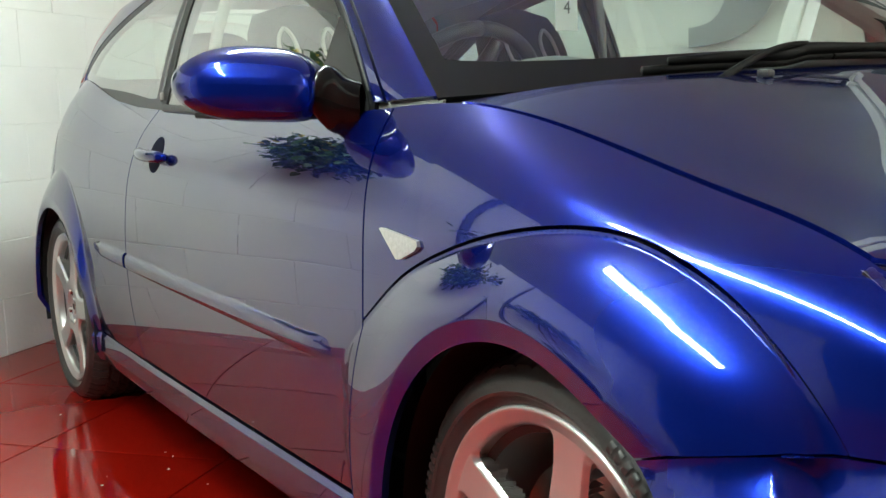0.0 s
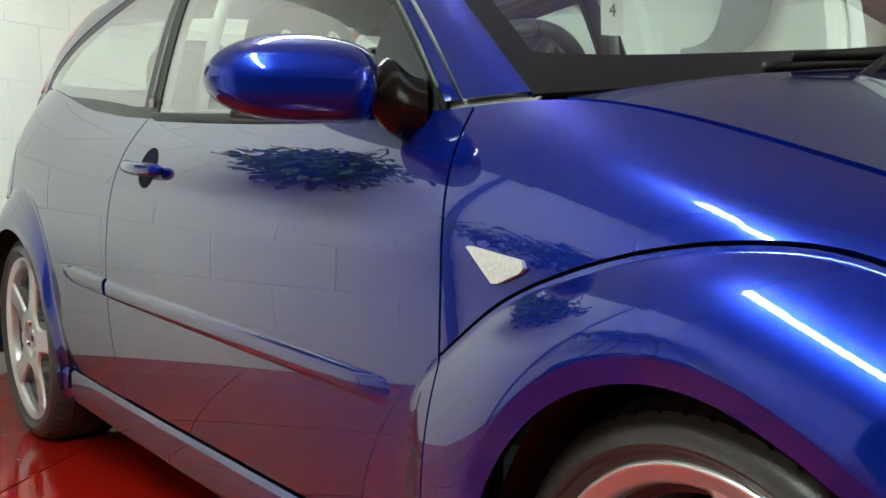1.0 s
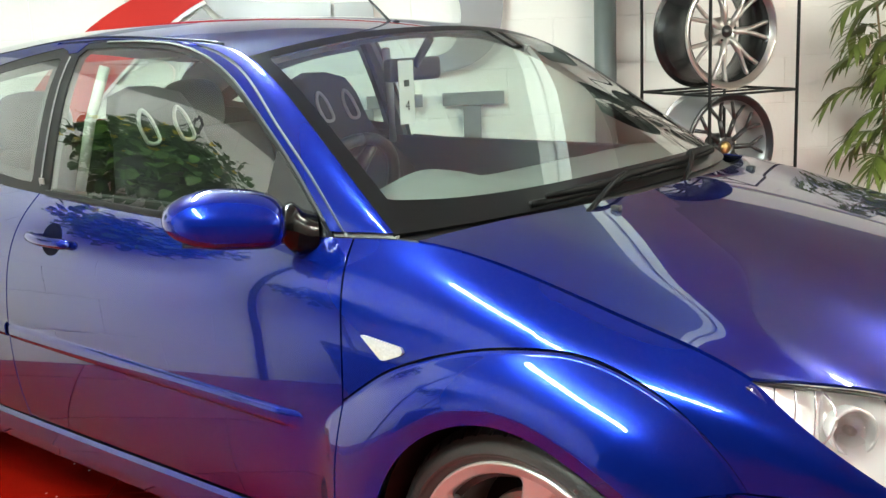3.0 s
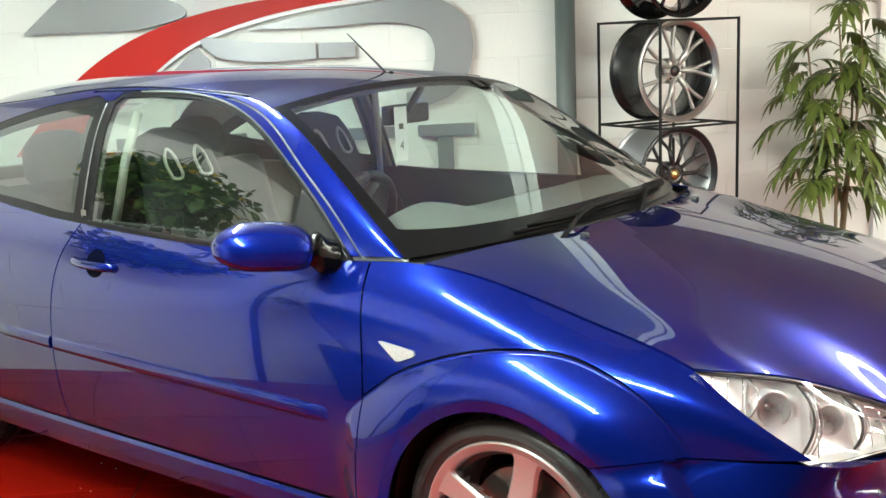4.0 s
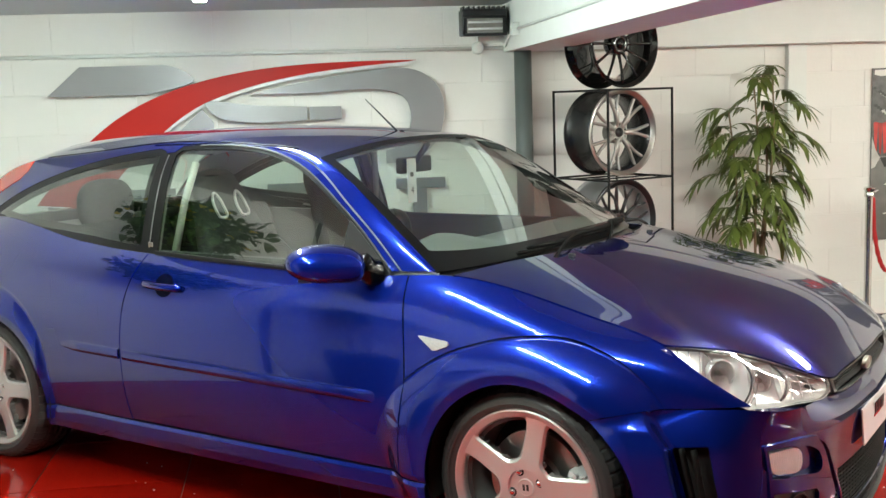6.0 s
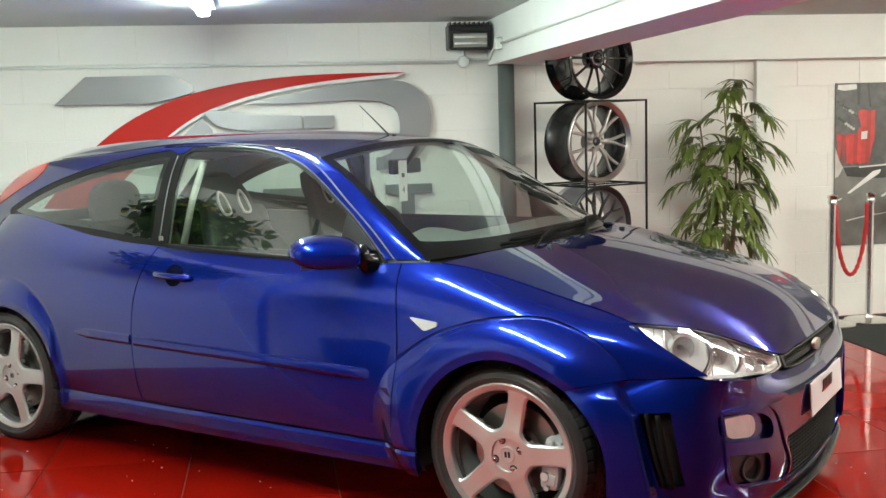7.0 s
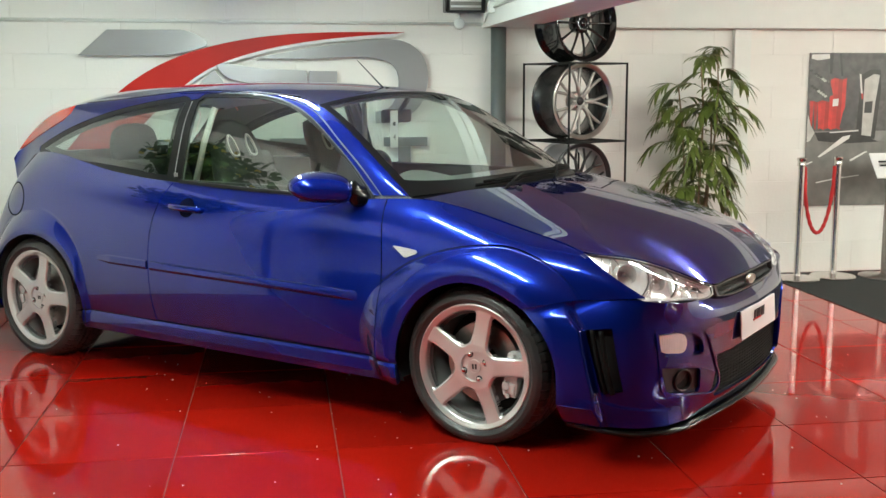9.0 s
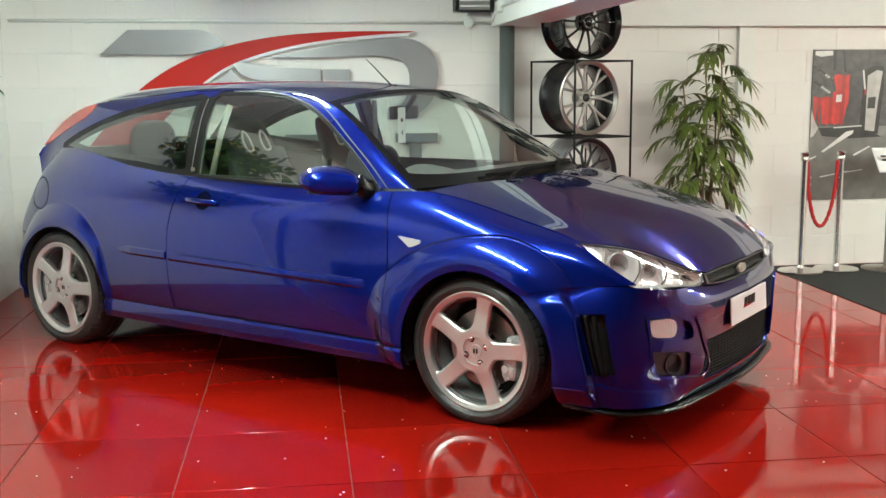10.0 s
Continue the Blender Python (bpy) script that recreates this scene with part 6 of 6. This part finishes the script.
stanchion(2.36, 2.50)
stanchion(2.66, 2.55)
k = np.linspace(0, 1, 40)
pts = np.c_[2.385 + 0.25 * k, 2.50 + 0.05 * k, 0.80 - 0.47 * (1 - (2 * k - 1) ** 2) ** 0.55]
V, F = tube(pts, [0.013 + 0.0022 * math.sin(i * 2.1) for i in range(40)], 10)
solid("barrier_rope", mesh_of("barrier_rope", V, F, ROPE), room(0, 0), "red twisted barrier rope hung between stanchions", "rope")
solid("floor_mat", box("floor_mat", (3.7, 1.25, 0.002), (3.0, 3.0, 0.006), CARPET, 0.002), room(0, 0), "thin black mat on the red tiles", "mat")

poster = thing("wall_poster", room(0, BACK_B - 0.004), "large grey street-scene poster with a red patch on the wall", "poster")
POSTER = material("poster_grey", (0.20, 0.195, 0.185), 0.28, vary=0.9, scale=7)
part("sheet", box("sheet", (3.36, -0.006, 1.044), (1.66, 0.008, 1.104), POSTER, 0.001), poster)
PALE = material("poster_pale", (0.50, 0.49, 0.46), 0.3, vary=0.4, scale=14)
DARKP = material("poster_dark", (0.030, 0.029, 0.028), 0.3, vary=0.8, scale=16)
MIDP = material("poster_mid", (0.085, 0.083, 0.079), 0.4, vary=0.9, scale=22)
GREYP = material("poster_charcoal", (0.075, 0.073, 0.072), 0.3, vary=0.6, scale=20)
ROADP = material("poster_road", (0.17, 0.163, 0.15), 0.4, vary=0.55, scale=10)
WHITEP = material("poster_white", (0.72, 0.71, 0.68), 0.3, vary=0.2, scale=14)
REDP = [material("poster_red", (0.50 * v, 0.035 * v, 0.028 * v), 0.3, vary=0.5, scale=18) for v in (1.0, 0.72, 1.15)]


def flat_piece(name, pts, mat, lift):
    """A cut sheet on the poster; points are (right, down) in millimetres from its upper left corner."""
    n = len(pts)
    V = [(2.53 + x / 1000, -lift, 1.596 - y / 1000) for x, y in pts]
    return part(name, mesh_of(name, V, [tuple(range(n))], mat, False), poster)


flat_piece("wall_shape", [(0, 0), (1660, 0), (1660, 560), (0, 560)], MIDP, 0.0115)
flat_piece("pale_strip", [(15, 12), (150, 8), (160, 40), (60, 52), (12, 40)], WHITEP, 0.013)
flat_piece("dark_strip", [(150, 0), (180, 0), (176, 150), (158, 150)], DARKP, 0.0135)
flat_piece("dark_strip", [(225, 0), (240, 0), (262, 165), (246, 165)], DARKP, 0.0136)
for i in range(9):
    x = 12 + i * 31
    y0 = 338 if x < 150 else 178
    flat_piece("red_strip", [(x, y0 + (i % 3) * 6), (x + 31, y0 + ((i + 1) % 3) * 6), (x + 30 - 6, 540 + (i % 2) * 12), (x - 6 if i > 2 else x + 12, 545 - (i % 2) * 8)], REDP[i % 3], 0.0137)
flat_piece("tree_shape", [(0, 130), (70, 110), (150, 150), (170, 230), (190, 300), (120, 330), (60, 350), (0, 320)], MIDP, 0.0145)
flat_piece("grey_shape", [(300, 190), (350, 210), (420, 170), (420, 380), (380, 400), (360, 560), (250, 540), (270, 430), (300, 360)], GREYP, 0.0147)
flat_piece("pale_notice", [(190, 330), (235, 325), (232, 378), (188, 382)], WHITEP, 0.0150)
flat_piece("white_pole", [(386, 150), (400, 150), (418, 290), (404, 290)], WHITEP, 0.0151)
flat_piece("red_strip", [(408, 290), (420, 290), (424, 330), (412, 330)], REDP[0], 0.0151)
for i in range(26):
    x, y = (i * 53) % 150, 120 + (i * 37) % 210
    flat_piece("stone_shape", [(x, y), (x + 22, y - 5), (x + 28, y + 10), (x + 8, y + 15)], (DARKP, PALE, GREYP)[i % 3], 0.0158 + 0.0001 * (i % 5))
flat_piece("doorway", [(400, 160), (470, 118), (550, 120), (560, 260), (530, 620), (380, 600)], DARKP, 0.0149)
flat_piece("door_shape", [(428, 190), (500, 150), (545, 158), (520, 360), (500, 600), (425, 590)], PALE, 0.0152)
flat_piece("door_panel", [(440, 350), (500, 345), (496, 430), (436, 430)], DARKP, 0.0155)
flat_piece("pale_panel", [(600, 60), (900, 40), (900, 420), (620, 420)], POSTER, 0.0138)
flat_piece("road_shape", [(0, 600), (120, 570), (620, 640), (1660, 560), (1660, 1104), (0, 1104)], ROADP, 0.0142)
flat_piece("shadow_shape", [(60, 570), (380, 560), (560, 640), (300, 650), (90, 630)], DARKP, 0.0150)
flat_piece("car_shape", [(0, 430), (30, 520), (60, 570), (25, 630), (0, 640)], PALE, 0.0151)
for pts in ([(175, 566), (400, 552), (400, 562), (180, 574)], [(90, 745), (280, 600), (340, 588), (330, 615), (110, 748)], [(340, 770), (460, 708), (480, 712), (350, 782)], [(0, 795), (50, 775), (54, 783), (4, 805)],
            [(85, 930), (300, 890), (300, 896), (90, 938)], [(230, 905), (420, 880), (420, 886), (232, 912)], [(0, 935), (24, 935), (24, 941), (0, 941)], [(0, 985), (24, 985), (24, 991), (0, 991)]):
    flat_piece("pale_streak", pts, WHITEP, 0.0160)

stand = thing("sign_stand", room(3.02, 2.50, 0.004), "grey floor stand with a tilted white notice", "sign stand")
V, F = lathe([(0.0, 0.0), (0.17, 0.0), (0.17, 0.012), (0.03, 0.022), (0.02, 0.03)], 36, "z")
part("base", mesh_of("base", V, F, STEEL), stand)
part("pole", box("pole", (0, 0, 0.38), (0.035, 0.02, 0.72), STEEL, 0.004), stand)
part("notice", box("notice", (0.02, -0.03, 0.80), (0.32, 0.012, 0.21), WHITE, 0.003, Matrix.Rotation(radians(-38), 3, "X")), stand, "white notice with unreadable dark lines")
for i, wd in enumerate((0.20, 0.16)):
    part("print_line", box("print_line", (-0.02, -0.048 - 0.012 * (1 - i), 0.825 - 0.028 * i + 0.006), (wd, 0.003, 0.014), BLACK, 0.0005, Matrix.Rotation(radians(-38), 3, "X")), stand)


def basket():
    """A hanging basket of leaves with yellow flowers on the west wall."""
    rng = random.Random(9)
    t = thing("hanging_basket", room(WALL_A + 0.33, 0.45, 1.42), "hanging basket of green leaves with yellow flowers on the white wall", "plant")
    part("bowl", mesh_of("bowl", *lathe([(0.0, -0.17), (0.08, -0.16), (0.14, -0.10), (0.16, -0.02), (0.15, -0.02), (0.0, -0.04)], 28, "z"), BLACK), t)
    part("bracket", mesh_of("bracket", *tube([(-0.355, 0, 0.12), (-0.355, 0, 0.38), (-0.2, 0, 0.45), (0, 0, 0.42), (0, 0, 0.36)], 0.008, 8), BLACK), t)
    for i in range(3):
        a = 2.1 * i
        part("chain", mesh_of("chain", *tube([(0.15 * math.cos(a), 0.15 * math.sin(a), -0.02), (0, 0, 0.37)], 0.003, 6), BLACK), t)
    bm, bf = bmesh.new(), bmesh.new()
    for i in range(1500):
        d = Vector((rng.gauss(0, 1), rng.gauss(0, 1), rng.gauss(0, 1))).normalized()
        r = rng.uniform(0.10, 0.27) * (1 + 0.25 * math.sin(5 * d.x + 3 * d.z))
        p_ = Vector((d.x * r * 0.85, d.y * r * 1.25, d.z * r * 0.9 + 0.02))
        leaf(bm, p_, d * 0.35 + Vector((rng.gauss(0, 1), rng.gauss(0, 1), rng.gauss(0, 1))), rng.uniform(0.045, 0.075), rng.uniform(0.020, 0.030), 0.8)
        if i % 22 == 0 and d.z > -0.4:
            for k in range(7):
                a = 0.9 * k
                leaf(bf, p_ * 1.14, Vector((d.x + 0.8 * math.cos(a), d.y + 0.8 * math.sin(a), d.z + 0.3)), 0.035, 0.012, 0.3)
    part("foliage", bm_mesh("foliage", bm, LEAFDARK), t)
    part("flowers", bm_mesh("flowers", bf, YELLOW), t, "yellow flowers")


basket()


def pot_tree():
    """A small tree on twin stems in a square tapered pot, by the west wall."""
    rng = random.Random(12)
    t = thing("potted_tree", room(WALL_A + 0.36, -0.62), "small leafy tree on thin stems in a black tapered pot", "plant")
    bm = bmesh.new()
    r = bmesh.ops.create_cone(bm, cap_ends=True, segments=4, radius1=0.16, radius2=0.24, depth=0.40, matrix=Matrix.Translation((0, 0, 0.20)) @ Matrix.Rotation(radians(45), 4, "Z"))
    bmesh.ops.bevel(bm, geom=list(bm.edges), offset=0.01, segments=2, affect="EDGES")
    part("pot", bm_mesh("pot", bm, BLACK, False), t, "black tapered plant pot")
    for dy in (-0.04, 0.04):
        part("stem", mesh_of("stem", *tube(along([(0, dy, 0.38), (0.01, dy * 1.3, 0.7), (0, dy * 0.8, 1.05)], 12), 0.012, 8), BARK), t)
    bm = bmesh.new()
    for i in range(520):
        d = Vector((rng.gauss(0, 1), rng.gauss(0, 1), rng.gauss(0, 0.6))).normalized()
        rr = rng.uniform(0.06, 0.34)
        leaf(bm, Vector((d.x * rr * 0.8, d.y * rr * 1.3, 1.08 + d.z * rr * 0.5)), d * 0.5 + Vector((rng.gauss(0, 0.8), rng.gauss(0, 0.8), rng.uniform(-0.8, 0.4))), rng.uniform(0.06, 0.10), rng.uniform(0.014, 0.022), 1.0)
    part("foliage", bm_mesh("foliage", bm, LEAFDARK), t)


pot_tree()
solid("wall_pipe", mesh_of("wall_pipe", *tube([(WALL_A + 0.03, -0.18, 0.0), (WALL_A + 0.03, -0.18, 1.0), (WALL_A + 0.03, -0.18, CEIL)], 0.02, 10), GREENSTEEL), room(0, 0), "dark grey upright pipe on the white wall", "pipe")


# ---- floor tiles and wall blocks, one by one ----
def bevel_box(name, s, mat, bev):
    return box(name, (0, 0, 0), s, mat, bev)


tile_me = bm_mesh("tile", add_box(bmesh.new(), (0, 0, -0.01), (0.5995, 0.5965, 0.02), 0.0016), TILE, False)
rng = random.Random(2)
for i in range(-3, 12):
    for j in range(-13, 5):
        o = part("tile", tile_me, floor)
        a, b = -1.66 + 0.604 * (i + 0.5), 0.6 * (j + 0.5)
        if a < WALL_A - 0.3 or a > A1 + 0.3 or b > BACK_B + 0.3 or b < B0 - 0.3:
            bpy.data.objects.remove(o)
            continue
        o.matrix_local = pose(a, b, rng.uniform(-0.0006, 0.0006), rng.uniform(-0.05, 0.05), rng.uniform(-0.05, 0.05), 90 * rng.randint(0, 3) * 0)
block_a = bm_mesh("block", add_box(bmesh.new(), (0, 0, 0), (0.4475, 0.007, 0.2232), 0.0026), BLOCK, False)
block_b = bm_mesh("block", add_box(bmesh.new(), (0, 0, 0), (0.007, 0.4475, 0.2232), 0.0026), BLOCK, False)
for j in range(9):
    z = 0.112 + 0.2265 * j
    for i in range(-8, 12):
        a = 0.451 * (i + 0.5 * (j % 2))
        if WALL_A - 0.1 < a < A1 + 0.1:
            part("block", block_a, wall_north).matrix_local = pose(a, BACK_B + rng.uniform(-0.001, 0.001), z, rng.uniform(-0.2, 0.2), 0, rng.uniform(-0.15, 0.15))
    for i in range(-10, 7):
        b = 0.451 * (i + 0.5 * (j % 2))
        if -2.1 < b < BACK_B + 0.1:
            part("block", block_b, wall_west).matrix_local = pose(WALL_A + rng.uniform(-0.001, 0.001), b, z, 0, rng.uniform(-0.2, 0.2), rng.uniform(-0.15, 0.15))
# ribs on the unseen dark south wall
V, F = [], []
for j in range(24):
    z = 0.04 + 0.083 * j
    a, c = tube([(A0, B0 + 0.002, z), (A1, B0 + 0.002, z)], 0.022, 6)
    V, F = merge((V, F), (a, c))
tagged(part("shutter_ribs", mesh_of("shutter_ribs", V, F, UNSEENWALL, False), wall_south), kind="stuff")
# grit on the floor
V, F = [], []
for i in range(260):
    a, b, r = rng.uniform(-2.8, 2.2), rng.uniform(-3.2, 1.0), rng.uniform(0.0015, 0.0045)
    o = len(V)
    V += [(a + r * math.cos(t), b + r * math.sin(t), 0.0008) for t in (0, 1.2, 2.4, 3.7, 5.0)] + [(a, b, r * 0.8)]
    F += [(o + k, o + (k + 1) % 5, o + 5) for k in range(5)]
solid("floor_grit", mesh_of("floor_grit", V, F, WHITE, False), room(0, 0), "pale specks of grit scattered on the floor", "grit", kind="stuff")


# ---- ceiling lights ----
def batten(a, b, length, lit, rz=0):
    t = thing("ceiling_light", room(a, b, CEIL, rz), "long white ceiling batten with a lit diffuser", "ceiling light", "ceiling lights")
    part("housing", box("housing", (0, 0, -0.012), (0.12, length, 0.024), WHITE, 0.004), t)
    part("diffuser", box("diffuser", (0, 0, -0.042), (0.062, length - 0.03, 0.036), lit, 0.012), t, "glowing diffuser")


for b, length in ((0.95, 1.5), (-1.25, 1.5)):
    batten(-1.56, b, length, TUBE)
for a, b in ((1.5, -0.15), (3.6, -0.6), (3.6, -3.0), (5.2, 0.4), (5.2, -2.4)):
    batten(a, b, 1.5, TUBE_WARM, 90)
